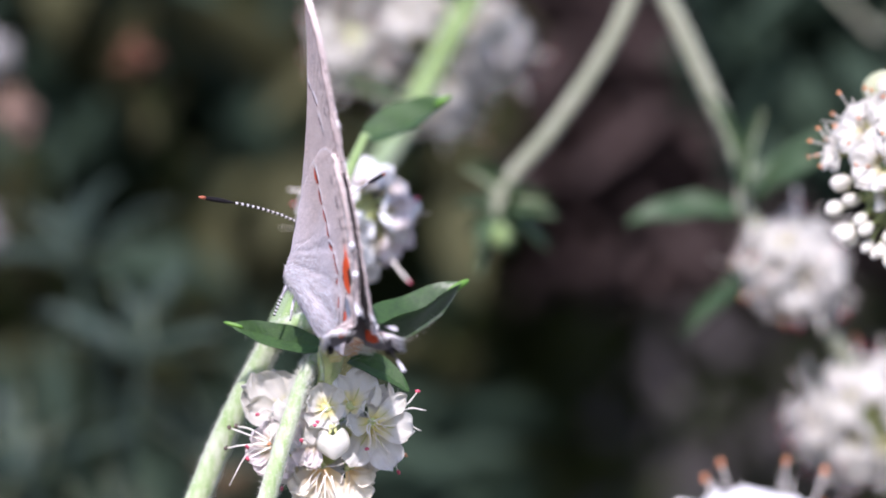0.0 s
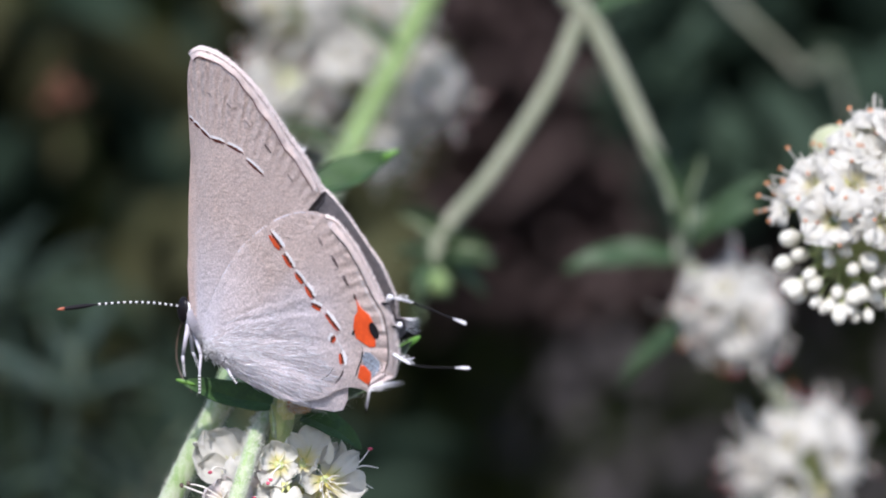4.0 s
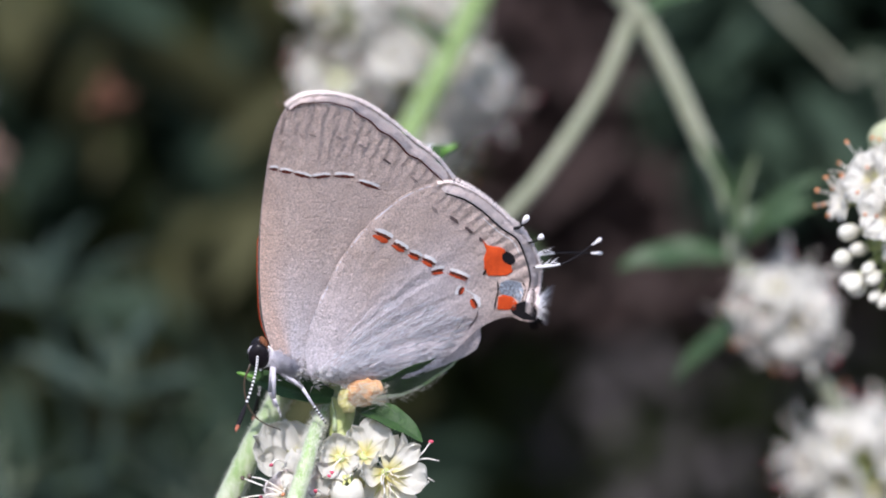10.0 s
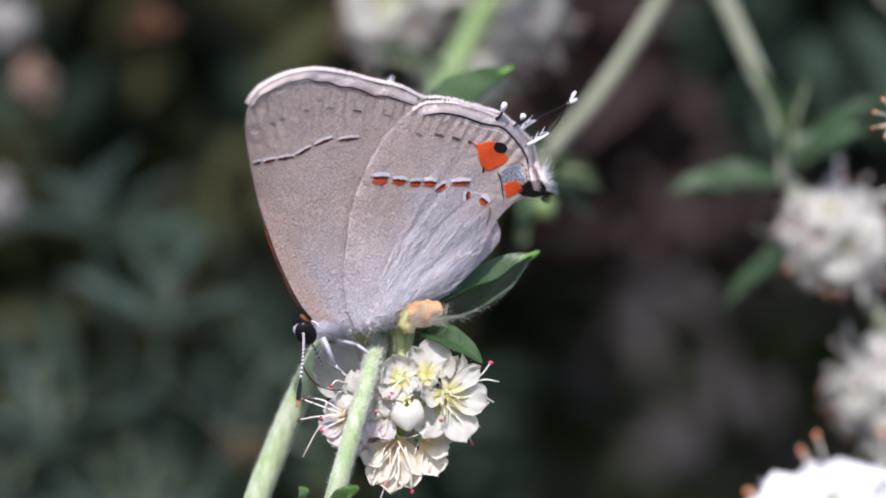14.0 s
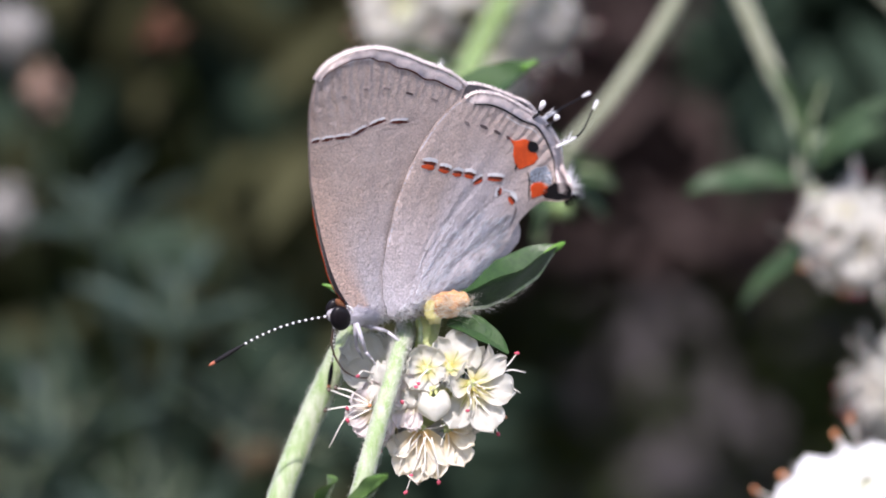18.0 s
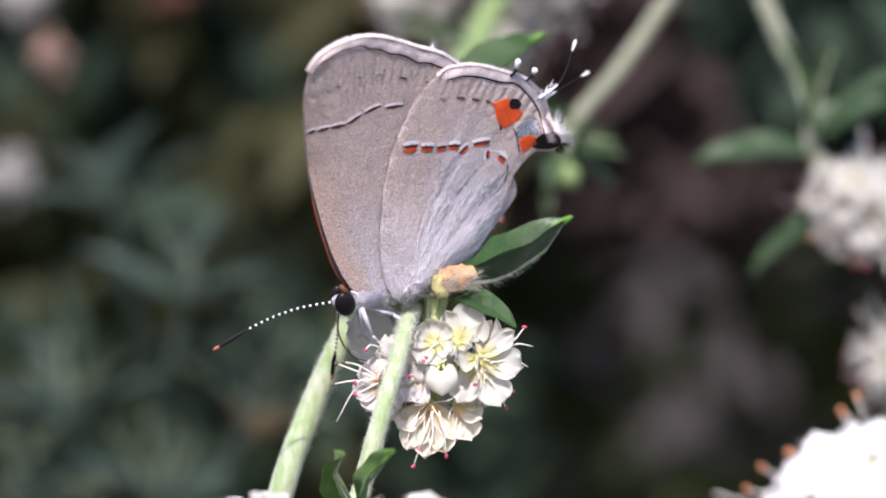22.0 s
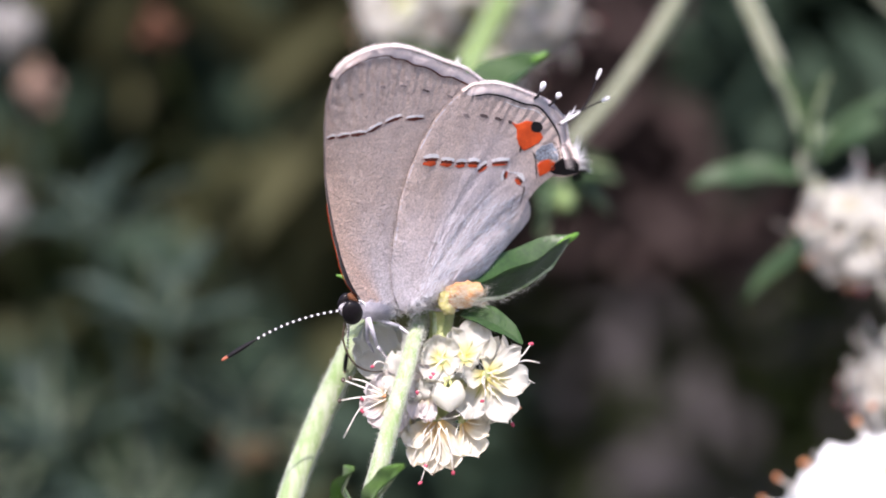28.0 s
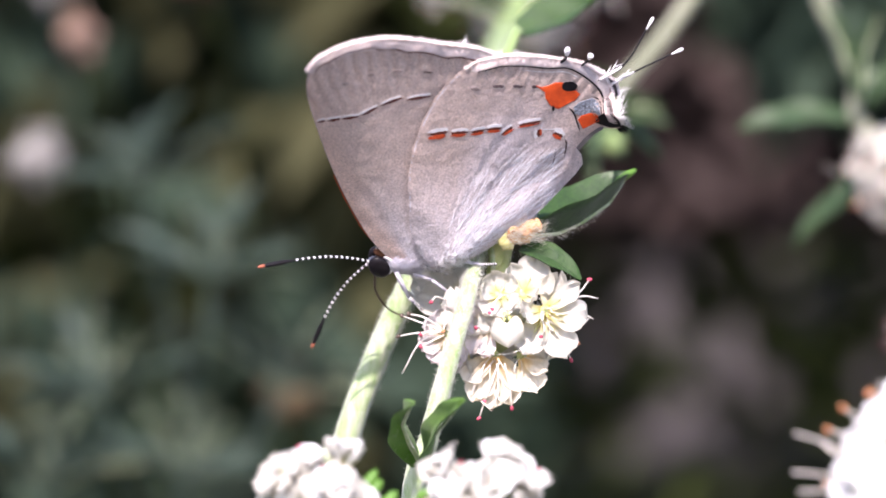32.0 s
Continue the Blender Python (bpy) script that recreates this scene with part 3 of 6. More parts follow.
def main_head():
    head = thing("flower_head", "white buckwheat flower head with pink anthers under the butterfly", "flower", group="flower heads")
    open_floret(head, (-2.63, -1.2, -1.8), (0.30, -0.92, -0.2), ((-0.75, -0.3, -0.3, 1.2), (-0.2, -0.5, -2.3, 1.8), (-1.4, -0.7, -4.5, 1.9), (-3.9, -0.5, -4.3, 2.0), (-4.1, -0.9, -2.0, 1.3), (-2.6, -0.2, -4.5, 1.7), (-1.9, 0.9, 0.0, 1.4)), PETALS, 8, 1.5, seed=21)
    open_floret(head, (-3.9, -0.4, -0.85), (0.2, -0.8, 0.5), ((-3.0, 0.1, 1.2, 2.0), (-2.15, -0.4, -0.1, 0.95), (-4.6, -0.1, 0.8, 1.3), (-3.1, -0.9, -1.1, 1.2), (-4.6, -0.7, -1.0, 1.1)), PETALS, 2, 0.7, seed=22)
    curl = sheet(lambda s: (0.34 + 0.12 * math.sin(3 * s)) * MM, lambda s, v: (1.1 * s * s - 0.45 * abs(v)) * MM * 0.6, 0.12 * MM, 9, 6, 1.1 * MM)
    part("petal_tip", curl, BUD_WHITE, head, "rolled white petal tip", m=aim(-2.7 * MM, -0.9 * MM, -0.6 * MM, (0.8, -0.2, 0.9), (-0.6, -0.6, 0.5)))
    open_floret(head, (-5.3, -1.2, -0.9), (0.1, -0.85, 0.4), ((-6.4, -0.6, -0.5, 1.3), (-6.2, -0.8, -1.9, 1.4), (-5.1, -0.9, -2.1, 1.3), (-4.3, -0.6, -1.4, 1.3), (-4.7, 0.1, 0.15, 1.3), (-5.8, 0.2, 0.25, 1.3)), PETALS, 3, 0.7, seed=23)
    heart = part("bud", heart_mesh(), parent=head, label="plump white heart-shaped bud", m=aim(-4.86 * MM, -1.9 * MM, -2.95 * MM, (0.05, -0.35, -0.94), (0, -1, 0)) @ Matrix.Diagonal((1.7, 1.9, 1.6, 1)))
    for a in (-0.35, 0.3, 2.6):
        part("bud_rib", RIB_MESH, parent=heart, m=Matrix.Rotation(a, 4, "X") @ Matrix.Translation((-0.62 * MM, 0, 0.24 * MM)) @ Matrix.Rotation(-0.5, 4, "Y") @ Matrix.Diagonal((0.8, 1.3, 1, 1)))
    open_floret(head, (-6.1, -1.2, -2.5), (-0.1, -0.9, -0.2), ((-6.9, -0.5, -4.2, 1.3), (-6.0, -0.6, -4.5, 1.2), (-7.3, -0.4, -2.6, 1.3), (-6.6, -0.5, -1.3, 1.2)), PETALS_PINK, 2, 0.8, seed=29)
    open_floret(head, (-5.6, -1.0, -4.4), (0.0, -0.85, -0.45), ((-7.4, -0.2, -5.7, 1.9), (-6.8, -0.6, -6.9, 1.8), (-5.7, -0.7, -7.4, 1.9), (-4.6, -0.5, -7.1, 1.9), (-3.8, -0.2, -6.3, 1.8)), PETALS_WARM, 7, 1.9, (0, -1, 0.9), seed=25)
    open_floret(head, (-4.0, -0.7, -4.5), (0.4, -0.8, -0.4), ((-2.6, -0.4, -5.2, 1.6), (-3.1, -0.5, -6.4, 1.9), (-2.8, 0.1, -4.4, 1.4)), PETALS_WARM, 4, 1.2, (0, -1, 0.9), seed=26)
    open_floret(head, (-8.4, -0.7, -3.2), (-0.5, -0.85, -0.1), ((-9.7, -0.5, -2.6, 1.4), (-9.9, -0.4, -4.0, 1.5), (-9.0, -0.5, -4.9, 1.6), (-7.6, -0.5, -4.9, 1.5), (-7.2, -0.6, -2.4, 1.5), (-8.5, -0.2, -1.7, 1.6)), PETALS_PINK, 4, 1.2, seed=27)
    open_floret(head, (-7.4, 1.6, -1.9), (-0.75, 0.1, 0.65), ((-10.3, 0.3, 0.0, 2.2), (-9.6, -0.3, 0.9, 2.2), (-8.5, 0.3, 1.1, 2.0), (-10.0, -0.6, -0.9, 1.8), (-9.2, 0.9, 0.6, 2.2)), PETALS, 2, 0.8, (-0.3, -1, 0.3), seed=28)
    floret(head, (-7.2, -0.4, -2.2), (-0.2, -0.9, 0.2), 1.6, 60, 6, 2, 0.6, seed=33)
    floret(head, (-6.0, 1.0, -3.5), (-0.2, 0.8, -0.5), 1.8, 55, 6, 3, 0.8, seed=31)
    floret(head, (-4.4, 1.2, -2.6), (0.4, 0.8, -0.2), 1.8, 55, 6, 3, 0.8, seed=32)
    floret(head, (-7.4, 0.4, -4.0), (-0.5, -0.3, -0.8), 1.7, 50, 6, 2, 0.9, seed=34)
    part("receptacle", egg(2.0 * MM, 1.2 * MM, 8, 14), GREEN_CUP, head, m=pose(-5.7 * MM, 0.9 * MM, -2.4 * MM, 0, 75, 0))
    # long filaments that stand out of the head, with and without their anthers
    pink, tan, dark = ANTHER_MESH, ANTHER_MESH_TAN, ANTHER_MESH_DARK
    for root, mid, tip, a in (((-2.4, -1.2, -1.7), (-0.8, -0.7, -0.9), (0, 0, 0), pink), ((-2.2, -1.2, -1.9), (-0.6, -0.9, -1.0), (0.5, -0.5, -1.1), None), ((-2.2, -1.2, -2.1), (-0.7, -0.9, -1.9), (0.2, -0.6, -2.3), None), ((-2.4, -1.3, -2.4), (-1.4, -1.2, -3.0), (-0.7, -0.8, -3.7), tan), ((-2.6, -1.3, -2.5), (-1.6, -1.2, -3.6), (-1.1, -0.8, -4.7), pink), ((-2.8, -1.4, -2.3), (-2.7, -1.9, -2.9), (-2.9, -2.0, -3.3), pink),
                              ((-5.3, -1.2, -4.8), (-6.0, -1.6, -6.6), (-6.5, -1.3, -8.1), pink), ((-5.0, -1.2, -4.9), (-4.7, -1.6, -6.4), (-4.6, -1.3, -7.5), pink), ((-5.4, -1.2, -4.9), (-5.9, -1.8, -6.4), (-6.2, -1.6, -7.1), pink), ((-5.6, -1.2, -4.7), (-6.6, -1.5, -5.9), (-7.0, -1.3, -6.9), None), ((-5.4, -1.2, -5.0), (-5.4, -1.7, -6.5), (-5.8, -1.5, -7.6), dark),
                              ((-8.6, -1.0, -3.0), (-9.9, -1.2, -2.5), (-11.0, -1.0, -2.1), dark), ((-8.6, -1.0, -2.9), (-9.7, -1.2, -2.2), (-10.6, -1.0, -2.0), dark), ((-8.6, -1.0, -3.1), (-10.0, -1.2, -3.1), (-11.2, -1.0, -3.3), dark), ((-8.7, -1.0, -3.3), (-9.9, -1.2, -3.6), (-11.0, -0.9, -5.5), None), ((-8.5, -1.0, -3.0), (-9.3, -1.5, -3.0), (-9.9, -1.5, -3.2), pink), ((-8.5, -1.0, -3.2), (-9.3, -1.5, -3.6), (-9.9, -1.5, -3.9), pink), ((-8.4, -0.8, -1.2), (-9.0, -1.6, -1.0), (-9.3, -1.9, -1.3), pink), ((-8.2, -1.0, -2.8), (-8.5, -1.8, -2.7), (-8.6, -2.2, -3.0), tan),
                              ((-5.3, -2.0, -1.0), (-5.7, -2.6, -1.4), (-5.9, -2.9, -1.9), pink), ((-6.3, -1.9, -3.0), (-6.6, -2.5, -2.7), (-6.7, -2.7, -2.8), pink), ((-5.2, -2.0, -0.9), (-5.6, -2.5, -1.3), (-5.75, -2.8, -1.7), pink)):
        bm = bmesh.new()
        tube(bm, [p * MM for p in spline([root, mid, tip], 10)], [0.05 * MM] * 6 + [0.045 * MM, 0.04 * MM, 0.035 * MM, 0.03 * MM], 6)
        part("stamen", bm, FILAMENT, head)
        if a:
            part("anther", a, parent=head, m=pose(tip[0] * MM, tip[1] * MM, tip[2] * MM, 0, 60 * tip[0], 40 * tip[2]) @ Matrix.Diagonal((1.1, 1.1, 1.1, 1)))
    return head


main_head()


def generic_head(label, radius, count, buds, m, size=2.0, seed=0, deep=0.62, stamens=6, looks=None):
    """A round head with florets all about it."""
    r = random.Random(seed)
    head = thing("flower_head", label, "flower", m, group="flower heads")
    part("receptacle", egg(radius * 0.62 * MM, radius * 0.55 * MM, 6, 10), GREEN_CUP, head)
    for k in range(count):
        z = 1 - 2 * (k + 0.5) / count
        t = 2.4 * k + r.uniform(-0.3, 0.3)
        way = Vector((math.sqrt(1 - z * z) * math.cos(t), math.sqrt(1 - z * z) * math.sin(t), z))
        if k % max(1, round(count / max(buds, 1))) == 1 and buds:
            bud(head, way * radius * 0.9, way, r.uniform(1.4, 1.9), seed=seed * 100 + k)
        else:
            floret(head, way * radius * deep, way, size * r.uniform(0.85, 1.1), r.uniform(34, 58), 5, stamens, r.uniform(0.9, 1.4), seed=seed * 100 + k, looks=looks)
    return head


def sunlit_head():
    """A dense head, its full sun put into whiter petals, with long orange-tipped stamens on its upper side."""
    r = random.Random(3)
    head = thing("flower_head", "bright sunlit white flower head with orange anthers", "flower", pose(18.5 * MM, -38 * MM, -11.4 * MM), group="flower heads")
    part("receptacle", egg(5.5 * MM, 5.2 * MM, 8, 14), GREEN_CUP, head)
    for k in range(84):
        z = 1 - 2 * (k + 0.5) / 84
        t = 2.4 * k + r.uniform(-0.3, 0.3)
        way = Vector((math.sqrt(1 - z * z) * math.cos(t), math.sqrt(1 - z * z) * math.sin(t), z))
        floret(head, way * r.uniform(5.5, 6.1), way, r.uniform(1.7, 2.1), r.uniform(44, 62), 6, 1, 1.0, True, 300 + k, 0.3, PETALS_LIT)
    for k, (x, z, ripe) in enumerate(((-5.3, 5.8, True), (-6.7, 5.0, True), (-2.6, 7.9, True), (-1.8, 8.7, True), (-7.5, 3.9, True), (1.6, 8.8, True), (3.6, 8.3, True), (-9.2, 3.7, False), (-9.3, 1.7, False), (-9.0, 0.7, False))):
        tip = Vector((x, -1.0, z))
        pts = [tip * 0.66, tip * 0.85 + Vector((0.15, 0, 0.1)), tip]
        part("stamen", tube(bmesh.new(), [p * MM for p in spline(pts, 8)], 0.05 * MM, 6), FILAMENT, head)
        if ripe:
            part("anther", ANTHER_MESH_TAN, parent=head, m=pose(x * MM, -1.0 * MM, z * MM, 0, 40 * k, 25 * k) @ Matrix.Diagonal((1.6, 1.6, 1.6, 1)))
    return head


def side_head():
    head = thing("flower_head", "white flower head with many round buds in the sun", "flower", pose(-0.06 * MM, 9 * MM, -0.3 * MM) @ Matrix.Diagonal((1.027, 1.0, 1.027, 1)), group="flower heads")
    part("receptacle", egg(3.0 * MM, 2.2 * MM, 8, 12), GREEN_CUP, head, m=pose(28.8 * MM, 6 * MM, 13.2 * MM, 0, 60, 0))
    for k, (x, y, z, w) in enumerate(((24.3, 4.6, 12.5, 1.25), (23.9, 5, 10.8, 1.3), (27.6, 3.8, 7.3, 1.0), (29.6, 4, 7.2, 0.95), (26.9, 3.6, 10.9, 0.9), (30.0, 3.0, 9.4, 1.0), (31.2, 3.4, 8.0, 0.9), (25.6, 4.2, 10.0, 1.15), (24.7, 4.6, 9.0, 1.2), (28.0, 3.4, 11.6, 1.15), (26.8, 4, 12.7, 1.1), (28.5, 3.6, 10.4, 1.2), (29.6, 3.4, 10.9, 1.4), (27.5, 4.4, 8.8, 1.05), (28.9, 4.2, 8.7, 1.15), (30.6, 4, 9.6, 1.2), (31.4, 3.6, 11.8, 1.3))):
        x, z = 28.6 + 0.86 * (x - 28.6), 11.5 + 0.86 * (z - 11.5)
        bud(head, (x, y, z), (x - 28.6, y - 9, z - 13.0), w * (1.1, 0.95, 1.2, 0.9)[k % 4], seed=300 + k)
    for k, (x, y, z, w) in enumerate(((26.4, 5, 15.2, 2.1), (28.6, 3.2, 15.4, 2.4), (29.2, 5, 17.6, 2.1), (27.4, 3.4, 13.4, 2.2), (30.2, 2.8, 13.2, 2.3), (31.6, 3.6, 14.0, 2.3), (31.0, 4.6, 18.0, 2.2), (33.2, 5, 16, 2.3), (33, 5, 12, 2.3), (30, 8, 14, 2.2), (25.0, 7.0, 14.2, 1.5))):
        floret(head, (x, y, z), (x - 28.8, y - 8, z - 12.6), w * 0.9, 60, 6, 7, 1.15, True, 320 + k, 0.5)
        floret(head, (x + 0.9, y + 0.8, z + 1.0), (x - 28.2, y - 7, z - 11.6), w * 0.8, 50, 6, 5, 1.2, True, 340 + k, 0.5)
    part("receptacle", egg(2.6 * MM, 1.7 * MM, 8, 12), GREEN_CUP, head, m=pose(28.9 * MM, 7.6 * MM, 11.0 * MM, 0, 20, 0))
    r = random.Random(41)
    for k in range(26):
        t, u = r.uniform(0, 2 * math.pi), r.uniform(0.35, 1.0)
        x, z = 28.7 + 4.2 * u * math.cos(t), 10.3 + 3.3 * u * math.sin(t)
        y = 6.4 - 2.6 * math.sqrt(max(1 - u * u, 0.05))
        bud(head, (x, y, z), (x - 28.7, y - 8, z - 11.5), r.uniform(0.85, 1.25), seed=360 + k)
    generic = egg(1.5 * MM, 1.25 * MM, 7, 10)
    part("green_bud", generic, BUD_GREEN, head, "round pale green bud", m=pose(27.8 * MM, 9 * MM, 18.0 * MM))
    part("bract", egg(1.2 * MM, 0.45 * MM, 6, 8), LEAF_TIP, head, "bright green bract", m=pose(27.4 * MM, 3.6 * MM, 13.2 * MM, 0, 70, 0))


sunlit_head()
side_head()
generic_head("soft white flower head on a drooping stem", 3.0, 16, 3, pose(24.6 * MM, 70 * MM, 7.0 * MM), 2.4, 5, deep=0.58)
generic_head("pale flower head low on the drooping stem", 3.8, 18, 2, pose(29.8 * MM, 72 * MM, -3.8 * MM, 0, 0, 60), 2.6, 6)
# sun on this rear head is painted in with the whiter petals
generic_head("white flower head behind the butterfly with a pink lower side", 2.9, 24, 5, pose(-4.6 * MM, 26 * MM, 10.4 * MM, 0, 0, 20), 2.0, 7, deep=0.75, stamens=1, looks=PETALS_LIT + PETALS_PINK[:1])
def bud_head(label, buds, core, seed):
    """A young head of plump closed buds on a short receptacle."""
    head = thing("flower_head", label, "flower", Matrix.Translation(Vector((-0.43, -15, 0.17)) * MM) @ Matrix.Diagonal((0.957, 1, 0.957, 1)), group="flower heads")
    part("receptacle", egg(1.6 * MM, 1.2 * MM, 6, 10), GREEN_CUP, head, m=pose(core[0] * MM, core[1] * MM, core[2] * MM))
    for k, (x, y, z, w) in enumerate(buds):
        r = random.Random(seed + k)
        way = Vector((x - core[0], (y - core[1]) * 0.8, z - core[2] + 0.8))
        at = Vector((x, y, z)) - way.normalized() * 1.0
        # whiter petals mixed in, to paint the head as brightly lit
        floret(head, at, way, w * r.uniform(0.92, 1.05), r.uniform(20, 38), 6, 2, 0.8, seed=seed + k, ripe=0.3, looks=PETALS + PETALS_LIT)
        if k % 3 == 0:
            bud(head, at + Vector((r.uniform(-1.2, 1.2), -0.4, r.uniform(-1.0, 0.1))), way + Vector((r.uniform(-1, 1), -0.6, 0)), w * r.uniform(0.4, 0.6), seed=seed + 20 + k)
    for k in range(4):
        r = random.Random(seed + 90 + k)
        part("bract", egg(r.uniform(0.9, 1.4) * MM, 0.4 * MM, 7, 9), LEAF_TIP, head, "bright green bract", m=pose((core[0] + (1 if core[0] < -10 else -1) * r.uniform(0.8, 3.0)) * MM, (core[1] - 1.2) * MM, (core[2] + r.uniform(0.2, 1.8)) * MM, 0, r.uniform(-70, 70), 0))
    return head


left_core, right_core = (-14.8, -8, -13.2), (-6.4, -8, -13.0)
bud_head("plump white buds of a young flower head below the stem", [(-18.2, -9.6, -11.2, 2.0), (-17.0, -10.6, -12.6, 2.1), (-16.3, -9.2, -10.7, 2.2), (-14.4, -8.8, -9.9, 2.2), (-14.9, -10.4, -11.9, 2.3), (-13.4, -10.4, -12.8, 2.0), (-18.6, -9, -13.4, 1.9)], left_core, 500)
bud_head("plump white buds of a young flower head beside the leaf pair", [(-8.7, -9.4, -10.9, 2.1), (-7.8, -10.6, -11.8, 2.1), (-5.3, -9.0, -10.3, 2.2), (-5.9, -10.6, -11.6, 2.2), (-4.1, -9.4, -11.2, 2.1), (-4.3, -10.2, -12.9, 2.0), (-9.2, -9.8, -12.8, 1.9), (-6.5, -10.8, -13.4, 2.1)], right_core, 530)
for k, (x, y, z) in enumerate(((-6.6, 95, 29.6), (-3.2, 96, 25.4), (-7.2, 97, 24.0), (2.2, 99, 24.4), (0.2, 100, 29.6), (-1.6, 99, 20.8))):
    generic_head("pale flower head far behind, high on its stem", 2.6, 12, 2, pose(x * MM, y * MM, z * MM, 0, 0, 70 * k), 2.3, 12 + k)

# ---- stems and leaves ----
def wool(pts, radius, count, length, seed):
    """Short white hairs that stand off a stem."""
    r = random.Random(seed)
    bm = bmesh.new()
    roots = []
    for _ in range(count):
        k = r.randrange(len(pts) - 1)
        p = pts[k].lerp(pts[k + 1], r.random())
        way = (pts[k + 1] - pts[k]).normalized()
        side = Vector((r.uniform(-1, 1), r.uniform(-1, 1), r.uniform(-1, 1)))
        side = (side - way * side.dot(way)).normalized()
        lean = (side + way * r.uniform(-0.6, 0.6)).normalized()
        roots.append((p + side * radius * 0.9, p + side * radius * 0.9 + lean * length * r.uniform(0.4, 1.2)))
    return strands(bm, roots, 0.013 * MM)


def stem(parent, pts, r0, r1, material, hairs=0, seed=0):
    path = [p * MM for p in spline(pts, 10 * len(pts))]
    n = len(path)
    radii = [(r0 + (r1 - r0) * i / (n - 1)) * MM * (1 + 0.07 * noise.noise(Vector((i * 0.6, seed, 0)))) for i in range(n)]
    ob = part("stem", tube(bmesh.new(), path, radii, 12), material, parent)
    if hairs:
        part("stem_wool", wool(path, (r0 + r1) / 2 * MM, hairs, 0.34 * MM, seed), WOOL, ob, "short white woolly hairs", kind="stuff")
    return ob


def leaf(parent, base, tip, width, fold, lean, material=LEAF, curve=0.1, bright=True, hairs=0, seed=0):
    """A thick folded leaf from base to tip. lean: degrees of turn about its own length."""
    a, b = Vector(base) * MM, Vector(tip) * MM
    length = (b - a).length
    hw = lambda s: width * MM * (0.12 + 0.88 * math.sin(math.pi * (0.08 + 0.92 * s) ** 0.85) ** 0.8) * (1 if s < 0.93 else 0.72)
    bend = lambda s, v: length * curve * 4 * s * (1 - s) + fold * abs(v) * hw(s) + 0.012 * length * math.sin(14 * s + 3 * v)
    m = aim(*a, b - a) @ Matrix.Rotation(math.radians(lean), 4, "X")
    blade = part("leaf", sheet(hw, bend, 0.3 * MM, 14, 8, length), material, parent, m=m)
    bm = bmesh.new()
    tube(bm, [Vector((length * s, 0, bend(s, 0) - 0.13 * MM)) for s in (0, 0.25, 0.5, 0.75, 0.96)], [0.16 * MM, 0.14 * MM, 0.11 * MM, 0.08 * MM, 0.03 * MM], 6)
    part("midrib", bm, STEM, blade)
    if bright and material in (LEAF, LEAF_DEEP):
        part("leaf_tip", egg(length * 0.11, width * MM * 0.16, 8, 8), LEAF_TIP, blade, "bright green leaf tip", m=Matrix.Translation((length * 0.96, 0, bend(0.96, 0) + 0.08 * MM)))
    if hairs:
        r = random.Random(seed)
        roots = []
        for _ in range(hairs):
            s, v = r.uniform(0.05, 0.9), r.uniform(-1, 1)
            p = Vector((length * s, hw(s) * v, bend(s, v) - 0.1 * MM))
            roots.append((p, p + Vector((r.uniform(-0.3, 0.3), r.uniform(-0.3, 0.3), -r.uniform(0.05, 0.24))) * MM))
        part("leaf_wool", strands(bmesh.new(), roots, 0.008 * MM), WOOL, blade, "white felt under the leaf", kind="stuff")
    return blade


def crumpled(a, b):
    """A withered, dented lump."""
    bm = egg(a * MM, b * MM, 16, 22)
    for v in bm.verts:
        k = 1 + 0.7 * noise.noise(v.co / MM * 1.9) + 0.4 * noise.noise(v.co / MM * 5)
        v.co = Vector((v.co.x, v.co.y * k, v.co.z * k))
    return bm


plant = thing("buckwheat_plant", "woolly pale green buckwheat stem with thick dark leaves", "plant")
stem(plant, [(-22, 8, -250), (-20, 8, -90), (-16.7, 7, -20), (-14.4, 6, -9.9), (-12.65, 6, -5), (-11.2, 5.5, -1.7), (-9.8, 5, 1.0), (-8.2, 4, 3.4), (-5.6, 2.5, 4.2)], 0.85, 0.66, STEM, 4200, seed=1)
stem(plant, [(-20, 6, -250), (-13, -2, -40), (-10.6, -4, -14), (-9.5, -4, -9.4), (-8.7, -4, -6.4), (-7.9, -3.6, -3.5), (-7.3, -2.6, -1.4), (-6.9, -0.9, 0.1), (-6.5, 1.6, 1.3), (-5.6, 3.0, 2.4)], 0.68, 0.40, STEM, 4200, seed=2)
stem(plant, [(-5.6, 3.5, 4.2), (-5.1, 2.8, 2.6), (-5.3, 1.8, 0.8), (-5.5, 0.8, -1.6)], 0.75, 0.62, GREEN_CUP, 150, seed=3)
stem(plant, [(-16.5, 7, -20), (-16.8, -6, -18), (-14.9, -22, -13.3)], 0.7, 0.5, STEM, 100, seed=4)
stem(plant, [(-10.6, -4, -14), (-8.6, -12, -15.5), (-6.6, -22.4, -13.2)], 0.6, 0.5, STEM, 100, seed=5)
stem(plant, [(-10.6, -4, -14), (-12.4, -12, -15.6), (-14.5, -22.4, -13.2)], 0.5, 0.45, STEM, 60, seed=15)
leaf(plant, (-3.7, 1.0, 2.7), (2.5, 4.2, 6.3), 1.45, 1.35, 14, LEAF_DEEP, -0.15, seed=1)
leaf(plant, (-4.0, 0.6, 1.8), (-0.5, -0.4, 0.0), 0.85, 0.5, 40, curve=0.08, bright=False, hairs=60, seed=2)
leaf(plant, (-5.8, 0.9, 2.5), (-11.1, 1.4, 3.9), 0.85, 0.6, -60, curve=-0.05, hairs=80, seed=3)
